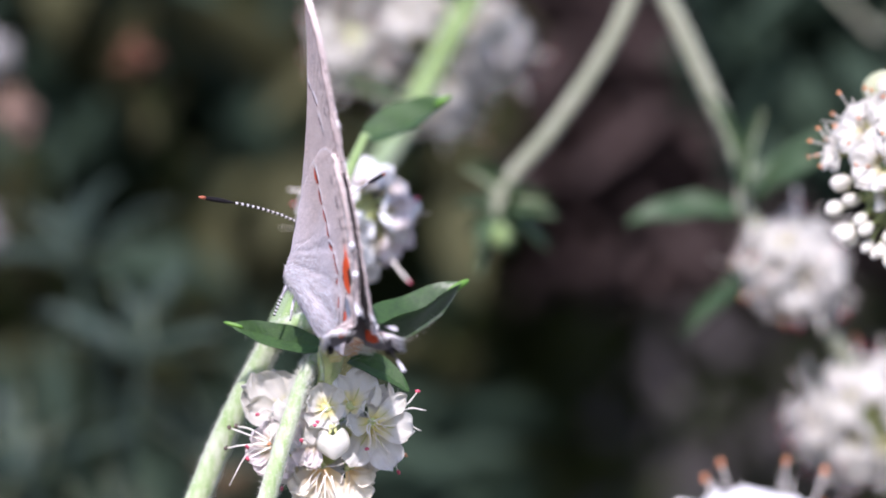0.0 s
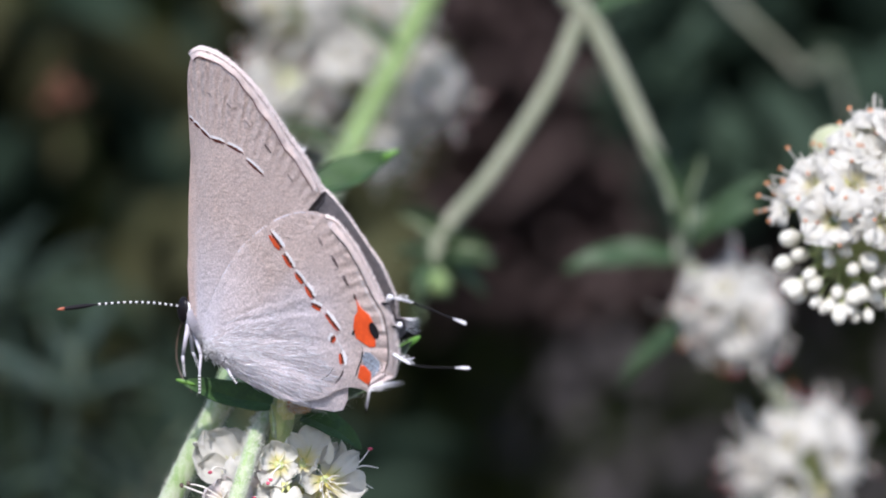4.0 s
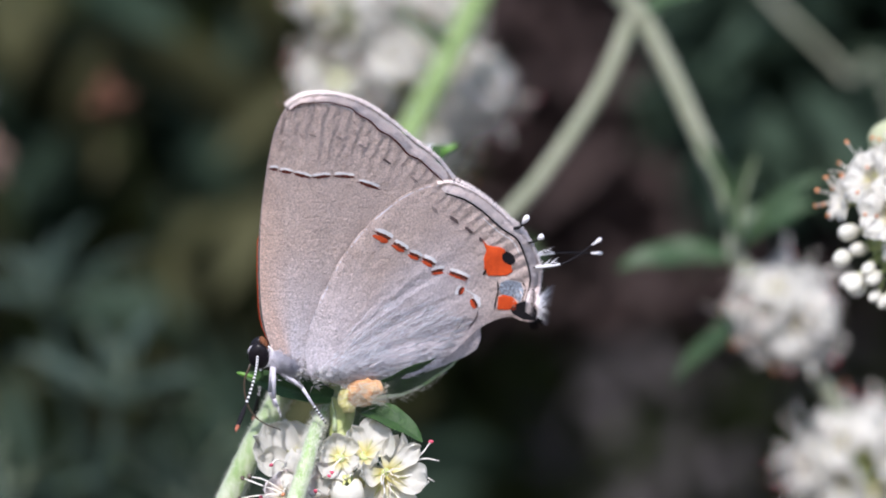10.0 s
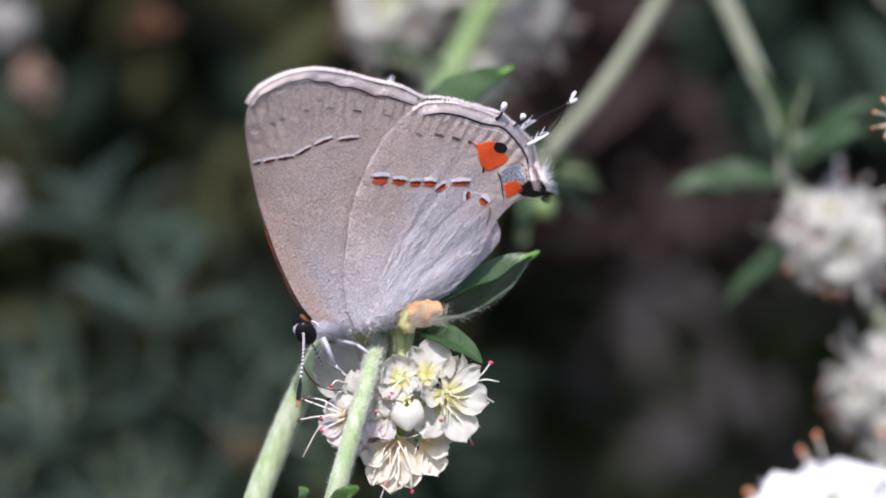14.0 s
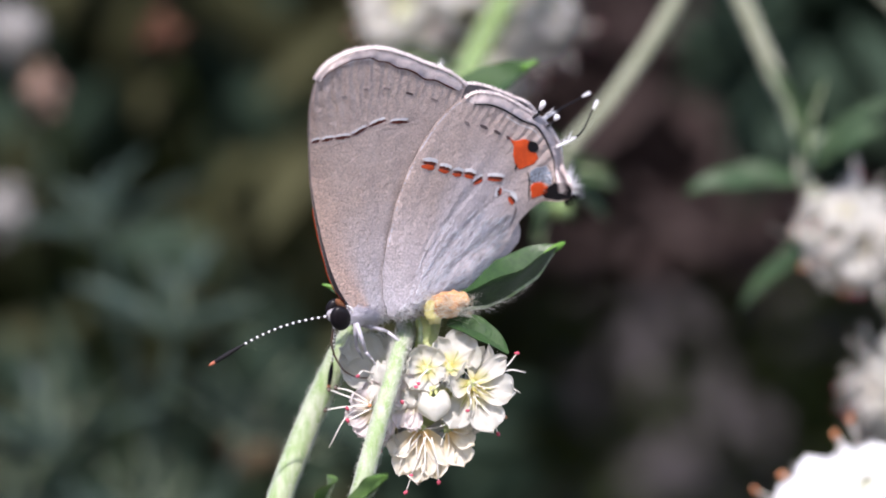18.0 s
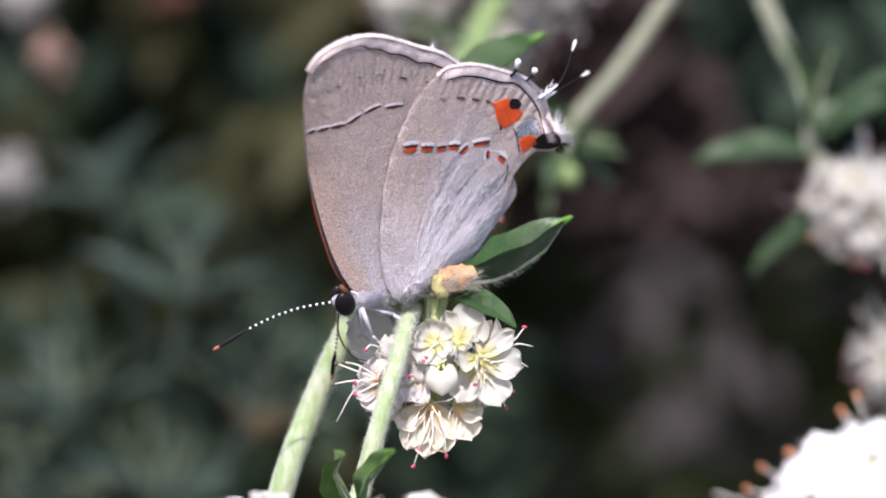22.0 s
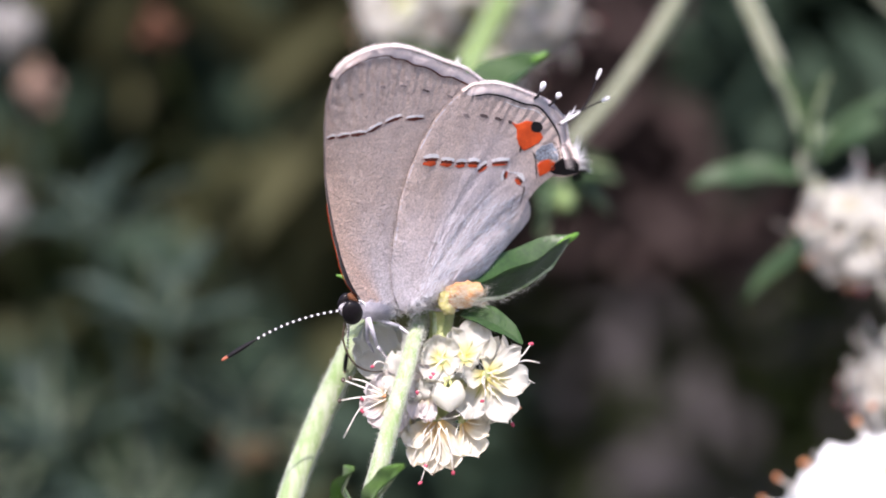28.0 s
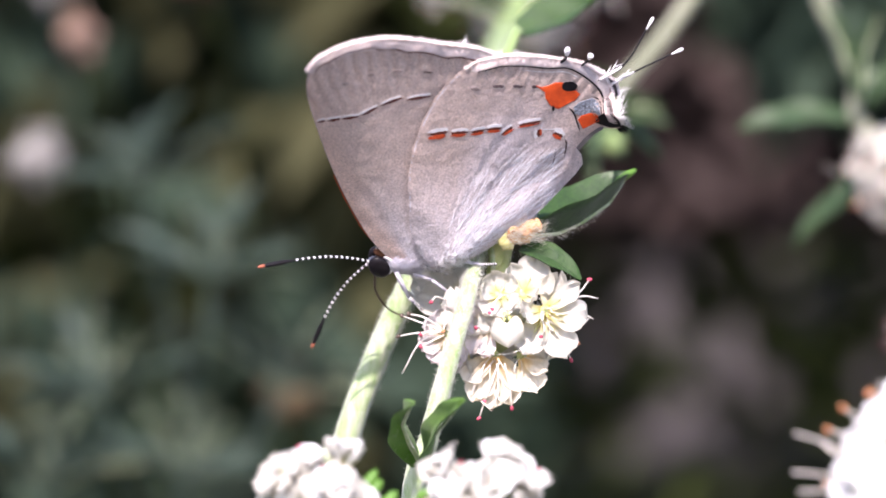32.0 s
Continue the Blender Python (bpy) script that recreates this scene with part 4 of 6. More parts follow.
leaf(plant, (-10.0, -4.6, -10.6), (-10.3, -14.0, -6.8), 0.85, 0.5, 60, LEAF_FRESH_LIT, curve=0.1, hairs=30, seed=4)
leaf(plant, (-9.5, -4.6, -11.0), (-7.5, -14.0, -6.6), 1.02, 0.5, 80, LEAF_FRESH_LIT, curve=0.06, hairs=30, seed=5)
part("bract", crumpled(0.75, 0.5), BRACT_YELLOW, plant, "pale yellowish bract", m=pose(-4.9 * MM, -0.4 * MM, 2.4 * MM, 0, 60, 0))
part("bract", crumpled(1.25, 0.7), BRACT, plant, "dry brown woolly bract at the leaf base", m=pose(-4.0 * MM, -0.2 * MM, 2.9 * MM, 0, -15, 0))
leaf(plant, (-5.6, 1.0, 0.6), (-5.8, 0.6, 2.6), 0.5, 0.5, 0, GREEN_CUP, 0.1, False, seed=6)
part("bract_fibre", strands(bmesh.new(), [(Vector((-4.0 + rnd.uniform(-1.3, 1.4), -0.6 + rnd.uniform(-0.3, 0.3), 2.9 + rnd.uniform(-0.6, 0.6))) * MM, Vector((-4.0 + rnd.uniform(-1.9, 1.9), -1.0 + rnd.uniform(-0.5, 0.5), 2.9 + rnd.uniform(-0.9, 0.9))) * MM) for _ in range(40)], 0.012 * MM), BRACT, plant, "withered brown fibres", kind="stuff")
web = []
for _ in range(150):
    f = rnd.random() ** 1.5
    p = Vector((-3.2 + 4.2 * f, 0.4 + 2.4 * f + rnd.uniform(-0.3, 0.3), 2.5 + 1.8 * f * f + rnd.uniform(-0.25, 0.15)))
    web.append((p * MM, (p + Vector((rnd.uniform(-0.5, 0.6), rnd.uniform(-0.3, 0.3), rnd.uniform(-0.45, 0.3)))) * MM))
part("leaf_wool", strands(bmesh.new(), web, 0.007 * MM), WOOL, plant, "loose white wool along the leaf's lower edge", kind="stuff")
part("bract_wool", strands(bmesh.new(), [(Vector((-4.0 + rnd.uniform(-1.3, 1.6), -0.7 + rnd.uniform(-0.3, 0.3), 2.8 + rnd.uniform(-0.7, 0.7))) * MM, Vector((-4.0 + rnd.uniform(-1.9, 2.2), -1.3 + rnd.uniform(-0.5, 0.6), 2.7 + rnd.uniform(-1.1, 1.0))) * MM) for _ in range(220)], 0.008 * MM), WOOL, plant, "tangled white wool", kind="stuff")

upper = plant
stem(upper, [(-10.2, 5.3, 0), (-8.5, 8, 3.4), (-6.5, 14, 8.5), (-4.8, 18, 13), (-3.8, 20, 15.4)], 0.5, 0.3, STEM_GREEN, seed=6)
leaf(upper, (-3.6, 20, 15.2), (1.25, 20, 17.65), 1.4, 0.6, 45, curve=-0.08, hairs=60, seed=7)

back = thing("drooping_stems", "forked grey-green stems with leaves behind the flower", "plant")
stem(back, [(70, 120, -250), (66, 110, 0), (50, 90, 62), (26, 76, 58), (13.6, 70, 34), (14.4, 70, 27.8)], 1.2, 0.75, STEM_GREY, seed=7)
stem(back, [(14.2, 70, 28.6), (11.75, 70, 23), (7.75, 70, 17.0), (4.4, 70, 13.0), (3.6, 70, 10.0)], 0.62, 0.52, STEM_GREY, seed=8)
stem(back, [(14.6, 70, 28.4), (17.0, 70, 23.6), (19.3, 70, 18.4), (21.3, 70, 13.6), (21.4, 70, 11.0), (24.0, 70, 8.0)], 0.66, 0.54, STEM_GREY, seed=9)
stem(back, [(24.4, 70, 7.0), (26.6, 71, 3.6), (28.6, 71.5, 0.4), (30, 72, -3)], 0.6, 0.5, STEM_GREY, seed=10)
leaf(back, (20.8, 70, 11.0), (12.9, 69, 10.2), 1.5, 0.35, -35, LEAF_DULL, 0.06, seed=9)
leaf(back, (24.0, 71, 7.4), (17.0, 72, 2.0), 1.5, 0.35, -30, LEAF_DULL, 0.05, seed=10)
leaf(back, (21.2, 70, 12.0), (27.0, 72, 14.8), 1.4, 0.4, 35, LEAF_DULL, 0.05, seed=11)
leaf(back, (4.0, 70, 12.6), (1.2, 69, 14.2), 1.2, 0.4, 25, LEAF_DULL, 0.05, seed=12)
leaf(back, (4.2, 70, 12.0), (7.6, 69, 11.6), 1.2, 0.4, -25, LEAF_DULL, 0.05, seed=13)
leaf(back, (3.6, 70, 10.0), (2.4, 69, 6.2), 1.0, 0.4, 30, LEAF_DULL, 0.05, seed=14)
leaf(back, (14.8, 70, 28.2), (19.0, 71, 29.8), 1.2, 0.4, 20, LEAF_DULL, 0.05, seed=15)
rs = random.Random(77)
for k in range(9):
    a = 0.7 * k
    leaf(back, (4.0, 70, 11.0), (4.0 + 3.6 * math.cos(a) * rs.uniform(0.7, 1.2), 70 + rs.uniform(-2, 2), 10.6 + 3.4 * math.sin(a) * rs.uniform(0.7, 1.2)), 0.9, 0.4, rs.uniform(-50, 50), LEAF_DULL, 0.05, seed=30 + k)
part("bud", egg(1.0 * MM, 0.85 * MM, 7, 10), STEM_GREEN, back, "round greenish bud", m=pose(3.9 * MM, 69 * MM, 9.3 * MM, 0, 60, 0))

leaf(back, (21.4, 68, 12.4), (22.6, 66, 18.4), 1.0, 0.4, 30, LEAF_DULL, 0.06, seed=41)
leaf(back, (22.6, 67, 12.6), (27.4, 66, 16.8), 1.1, 0.4, 40, LEAF_DULL, 0.06, seed=42)
leaf(back, (21.2, 69, 13.0), (18.6, 68, 19.4), 0.8, 0.4, 20, LEAF_DULL, 0.06, seed=43)
stalk = thing("grass_stem", "thin pale dry grass stem high over the soil", "plant")
part("stem", tube(bmesh.new(), [p * MM for p in spline([(20, 230, 60), (26.5, 160, 37), (34.5, 150, 27), (40, 152, 20), (60, 200, -60), (64, 260, -240)], 40)], [0.28 * MM] * 40, 8), STEM_GREY, stalk)
far = plant
stem(far, [(-9.4, 5, 1.6), (-8.6, 20, 4.6), (-6.8, 52, 9.6), (-3.6, 86, 17.2), (0.6, 91, 25.4), (3.8, 92, 32.0), (9, 94, 44)], 0.7, 1.05, STEM_GREEN, seed=11)
leaf(far, (-3.0, 88, 18.6), (-8.5, 90, 21.0), 1.6, 0.4, 30, LEAF_DULL, 0.05, seed=21)
leaf(far, (0.8, 91, 25.6), (-3.5, 92, 30.0), 1.6, 0.4, 30, LEAF_DULL, 0.05, seed=22)
# sprig leaves coloured as dark as shade would make them
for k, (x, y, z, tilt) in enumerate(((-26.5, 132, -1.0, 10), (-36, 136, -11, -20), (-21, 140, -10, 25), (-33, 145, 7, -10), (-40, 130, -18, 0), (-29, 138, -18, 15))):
    sprig = thing("leafy_sprig", "narrow blue-green leaves of a sprig, shade put into the colour", "plant", pose(x * MM, y * MM, z * MM, 0, tilt, 0), "shaded sprigs")
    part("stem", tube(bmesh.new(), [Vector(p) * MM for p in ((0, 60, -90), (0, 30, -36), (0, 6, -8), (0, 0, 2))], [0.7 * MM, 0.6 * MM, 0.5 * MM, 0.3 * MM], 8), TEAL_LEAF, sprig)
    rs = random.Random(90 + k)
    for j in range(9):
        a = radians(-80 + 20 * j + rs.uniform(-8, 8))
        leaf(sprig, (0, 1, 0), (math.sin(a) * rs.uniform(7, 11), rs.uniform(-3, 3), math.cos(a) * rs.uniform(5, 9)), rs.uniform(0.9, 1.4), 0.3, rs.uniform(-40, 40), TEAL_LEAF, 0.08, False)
for k, (x, y, z, mt, s, lab) in enumerate(((-41, 150, 24.8, GREY_DRY, 2.6, "faded whitish flower head among leaves"), (-42.1, 152, 9.4, GREY_DRY, 2.4, "faded whitish flower head deep in the leaves"), (-38.4, 150, 19.8, PINK_DRY, 1.9, "withered pink flower head"), (-28.2, 150, 24.6, ORANGE_DRY, 1.5, "withered orange flower head"), (-20.6, 150, -10.8, TAN_DRY, 2.2, "dry tan seed head"))):
    w = thing("withered_flower", lab, "flower", pose(x * MM, y * MM, z * MM), "dry heads")
    part("core", egg(s * MM, s * 0.75 * MM, 7, 10), mt, w)
    for j in range(12):
        q = Euler((rnd.uniform(0, 6), rnd.uniform(0, 6), rnd.uniform(0, 6))).to_matrix().to_4x4()
        part("dry_petal", egg(0.9 * MM, 0.4 * MM, 5, 7), mt, w, m=q @ Matrix.Translation((s * 0.9 * MM, 0, 0)))
    part("stalk", tube(bmesh.new(), [Vector(p) * MM for p in ((0, 0, 0), (2, 12, -6), (6, 60, -40), (10, 120, -200))], [0.4 * MM, 0.4 * MM, 0.5 * MM, 0.6 * MM], 8), FOLIAGE, w)


# ---- butterfly: x towards the tails, y away from its left side, z up the wings; wing root at the origin ----
MID = 3.0      # the plane between the closed wings


LEADING = [(p.x, p.y) for p in spline([(x, z, 0) for x, z in ((-6, -14), (-10, 50), (10, 128), (44, 205), (92, 270), (146, 317), (200, 337), (242, 337))], 60)]


def rounded_edge(x, z):
    """0 at the hindwing's leading edge, 1 a little way in, less again towards the outer margin."""
    d = min(math.hypot(x - a, z - b) for a, b in LEADING)
    u = min(d / 15, 1)
    return u * (2 - u) * min(max((440 - math.hypot(x, z)) / 160, 0), 1)


def wing_side(x, z, side, fore):
    """How far from the middle plane a wing lies."""
    r = math.hypot(x, z)
    gap = 5.0 + 17 * math.exp(-r / 130) + 12 * math.exp(-((x - 430) ** 2 + (z - 80) ** 2) / 100 ** 2)
    gap += (0 if fore else 1) * 15 * math.exp(-((z + 8) / 42) ** 2) * min(max((x + 10) / 40, 0), 1) * min(max((270 - x) / 90, 0), 1)
    if not fore:
        gap += 5 * rounded_edge(x, z)
        u = min(max(x / 42, 0), 1)
        gap += 13 * u * u * (3 - 2 * u) * min(max((170 - x) / 110, 0), 1) * math.exp(-((z - 60) / 75) ** 2)
    t = math.atan2(z, x + 30)
    pleat = ((0.45 if fore else 0.45 + 0.4 * min(max((0.75 - t) / 0.2, 0), 1)) * math.sin(t * 31 + 2.5 * noise.noise(Vector((t * 6, 0, 5))))) * min(r / 200, 1) * min(max((430 - r) / 80, 0.25), 1) + 0.9 * noise.noise(Vector((x / 26, z / 26, 3))) + 0.35 * noise.noise(Vector((x / 11, z / 11, 1)))
    lean = 0.02 * max(z - 230, 0) ** 2 / 290
    if x < -15:
        lean -= 30 * min((-15 - x) / 83, 1.1) ** 1.4 * (1 - 0.75 * min(max((z - 300) / 220, 0), 1))
    return MID + side * (gap + (-4.0 if fore else 0.0)) + pleat * side - lean


def wing_pt(x, z, side, fore, off=0.0):
    """A point of a wing, off it by that much to the outside. The lobe at the hindwing's inner corner stands folded outwards."""
    y = wing_side(x, z, side, fore) + side * off
    if not fore and x > 376 and z < 126:
        w = min((126 - z) / 22, 1)
        d = (x - 376) * w * w * (3 - 2 * w)
        x, y = x - 0.42 * d, y + side * 0.74 * d
    return Vector((x, y, z))


def outline(pts, n):
    return [(p.x, p.y) for p in spline([(x, z, 0) for x, z in pts], n)]


FORE = outline([(-20, -12), (-58, 18), (-80, 72), (-92, 150), (-98, 240), (-99, 330), (-98, 410), (-92, 466), (-76, 506), (-50, 524), (-8, 524), (48, 507), (98, 475), (152, 430), (202, 389), (240, 344)], 110) + outline([(216, 312), (150, 215), (70, 90), (0, 0)], 24)
def scalloped(poly, lo, hi, wave, depth):
    """The outline with shallow scallops between two of its points."""
    out, run = list(poly), 0.0
    for i in range(lo, hi):
        (x0, z0), (x1, z1) = poly[i - 1], poly[i + 1]
        l = math.hypot(x1 - x0, z1 - z0)
        run += l / 2
        k = depth * math.sin(2 * math.pi * run / wave) * min((i - lo) / 4, (hi - i) / 4, 1)
        out[i] = (poly[i][0] - (z1 - z0) / l * k, poly[i][1] + (x1 - x0) / l * k)
    return out


FORE = scalloped(FORE, 66, 109, 46, 2.2)
FORE_EDGE = [(-78, 503), (-68, 514), (-48, 524), (-8, 525), (48, 507), (98, 475), (152, 430), (202, 389), (240, 344)]
FORE_LINE = [(-74, 496), (-58, 508), (-34, 510), (-8, 510), (12, 504), (34, 497), (50, 483), (72, 470), (92, 450), (112, 438), (132, 420), (150, 400), (172, 388), (196, 366), (222, 342)]
HIND = outline([(-6, -14), (-10, 50), (10, 128), (44, 205), (92, 270), (146, 317), (200, 337), (242, 337), (292, 311), (338, 272), (370, 240), (396, 214), (411, 186), (422, 158), (422, 125), (430, 100), (426, 76), (398, 67), (356, 66), (312, 44), (268, 2), (216, -26), (164, -36), (100, -36), (44, -26)], 170)
HIND_EDGE = [(214, 336), (242, 336), (292, 310), (338, 271), (370, 239), (395, 213), (410, 185), (421, 158), (421, 125), (429, 86)]
HIND_LINE = [(228, 320), (268, 303), (305, 276), (340, 243), (372, 219), (388, 192), (399, 163), (404, 138), (401, 106), (402, 86)]


def inside(poly, x, y):
    c = False
    for (x0, y0), (x1, y1) in zip(poly, poly[1:] + poly[:1]):
        if (y0 > y) != (y1 > y) and x < (x1 - x0) * (y - y0) / (y1 - y0) + x0:
            c = not c
    return c


def wing_mesh(poly, side, fore, step=7, thick=0.8):
    xs, zs = [p[0] for p in poly], [p[1] for p in poly]
    pts = [Vector(p) for p in poly]
    edges = [(i, (i + 1) % len(poly)) for i in range(len(poly))]
    x = min(xs) + step / 2
    while x < max(xs):
        z = min(zs) + step / 2
        while z < max(zs):
            if inside(poly, x, z) and min((x - a) ** 2 + (z - b) ** 2 for a, b in poly) > (step * 0.55) ** 2:
                pts.append(Vector((x, z)))
            z += step
        x += step
    v, _, faces, *_ = delaunay_2d_cdt(pts, edges, [], 1, 0.01)
    bm = bmesh.new()
    out = [bm.verts.new(wing_pt(p.x, p.y, side, fore, thick / 2) * U) for p in v]
    inn = [bm.verts.new(wing_pt(p.x, p.y, side, fore, -thick / 2) * U) for p in v]
    for f in faces:
        bm.faces.new([out[i] for i in (f if side < 0 else f[::-1])])
        bm.faces.new([inn[i] for i in (f[::-1] if side < 0 else f)]).material_index = 1
    n = len(poly)
    for i in range(n):
        j = (i + 1) % n
        bm.faces.new((out[i], out[j], inn[j], inn[i]))
    bmesh.ops.recalc_face_normals(bm, faces=bm.faces)
    return sharp(bm)


def under_and_upper(ob):
    """The wing's inner side is its dark upper face."""
    ob.data.materials.append(UPPER)
    return ob


def patch(poly, side, fore, lift=1.0, thick=0.6):
    """A thin raised patch of coloured scales on a wing."""
    bm = bmesh.new()
    def at(p, h):
        return wing_pt(p[0], p[1], side, fore, h) * U
    cx, cz = sum(p[0] for p in poly) / len(poly), sum(p[1] for p in poly) / len(poly)
    fine = []
    for (x0, z0), (x1, z1) in zip(poly, poly[1:] + poly[:1]):
        k = max(1, round(math.hypot(x1 - x0, z1 - z0) / 6))
        fine += [(x0 + (x1 - x0) * i / k, z0 + (z1 - z0) * i / k) for i in range(k)]
    n = len(fine)
    rings = [[bm.verts.new(at(p, lift - thick)) for p in fine]]
    for f in (1.0, 0.95, 0.75, 0.5, 0.25):
        rings.append([bm.verts.new(at((cx + (x - cx) * f, cz + (z - cz) * f), lift)) for x, z in fine])
    c = bm.verts.new(at((cx, cz), lift))
    for r0, r1 in zip(rings, rings[1:]):
        for i in range(n):
            bm.faces.new((r0[i], r0[(i + 1) % n], r1[(i + 1) % n], r1[i]))
    for i in range(n):
        bm.faces.new((rings[-1][i], rings[-1][(i + 1) % n], c))
    bmesh.ops.recalc_face_normals(bm, faces=bm.faces)
    return bm


def band(pts, widths, side, fore, lift=1.5, ragged=0.0, n=60, seed=0, ramp=6):
    """A narrow stripe of scales along a curve on the wing, widths to either side of it."""
    r = random.Random(seed)
    path = spline([(x, z, 0) for x, z in pts], n)
    bm = bmesh.new()
    rows = []
    for i, p in enumerate(path):
        way = (path[min(i + 1, n - 1)] - path[max(i - 1, 0)]).normalized()
        nx = Vector((way.y, -way.x, 0))
        k = min(1, (i + 0.4) / ramp, (n - 0.6 - i) / 6)
        a = p + nx * widths[0] * k
        b = p - nx * k * (widths[1] + (r.uniform(-ragged, ragged) if ragged else 0))
        rows.append([bm.verts.new(wing_pt(q.x, q.y, side, fore, lift if k == 1 or ramp > 6 else 0.35 * lift) * U) for k, q in enumerate((a, (a + b) / 2, b))])
    for r0, r1 in zip(rows, rows[1:]):
        for k in range(2):
            bm.faces.new((r0[k], r0[k + 1], r1[k + 1], r1[k]))
    bmesh.ops.recalc_face_normals(bm, faces=bm.faces)
    return bm


def vein(a, b, bow, side, fore):
    """A fine raised vein from a to b on the wing, bowed to one side."""
    d = Vector((b[0] - a[0], b[1] - a[1]))
    nrm = Vector((-d.y, d.x)).normalized() * bow
    pts = []
    for i in range(26):
        f = i / 25
        p = Vector(a) + d * f + nrm * math.sin(math.pi * f)
        pts.append(wing_pt(p.x, p.y, side, fore, 0.15) * U)
    return tube(bmesh.new(), pts, [(0.42 - 0.15 * i / 25) * U for i in range(26)], 5)


def blob(cx, cz, a, b, turn, n=14, seed=0, rough=0.12):
    r = random.Random(seed)
    c, s = math.cos(radians(turn)), math.sin(radians(turn))
    out = []
    for i in range(n):
        t = 2 * math.pi * i / n
        k = 1 + r.uniform(-rough, rough)
        x, z = a * k * math.cos(t), b * k * math.sin(t)
        out.append((cx + c * x - s * z, cz + s * x + c * z))
    return out


def dash(parent, cx, cz, length, turn, side, fore, rust, seed, thick=4.0):
    """One dash of a wing's line: dark scales with a white edge on the outer side and rusty ones on the inner."""
    c, s = math.cos(radians(turn)), math.sin(radians(turn))
    out = (-s, c)
    at = lambda k: (cx + out[0] * thick * k, cz + out[1] * thick * k)
    part("white_edge", patch(blob(*at(1.0), length / 2 + 1, thick * 0.68, turn, 22, seed, 0.14), side, fore, 0.7, 0.5), WHITE, parent)
    part("dash", patch(blob(*at(0.15), length / 2 - 0.5, thick * 0.6, turn, 22, seed + 1, 0.24), side, fore, 0.85, 0.4), MAROON, parent)
    if rust:
        part("dash_fill", patch(blob(*at(-0.45 - 0.3 * rust), length / 2 - 1.5, thick * (0.2 + 0.5 * rust), turn, 22, seed + 2, 0.25), side, fore, 1.0, 0.4), RUST, parent)


def fringe_hairs(pts, side, fore, count, length, seed, lean=0.0, lift=0.0):
    r = random.Random(seed)
    path = spline([(x, z, 0) for x, z in pts], 80)
    roots = []
    for _ in range(count):
        i = r.randrange(79)
        p = path[i].lerp(path[i + 1], r.random())
        way = (path[i + 1] - path[i]).normalized()
        o = Vector((-way.y, way.x, 0)) + way * (lean + r.uniform(-0.35, 0.35))
        h = lift if lift else r.uniform(-2, 2)
        e = p + o.normalized() * length * r.uniform(0.6, 1.15)
        roots.append((wing_pt(p.x, p.y, side, fore, h) * U, wing_pt(e.x, e.y, side, fore, h + (r.uniform(0, 1.6) if lift else r.uniform(-3, 3))) * U))
    return strands(bmesh.new(), roots, 0.7 * U)


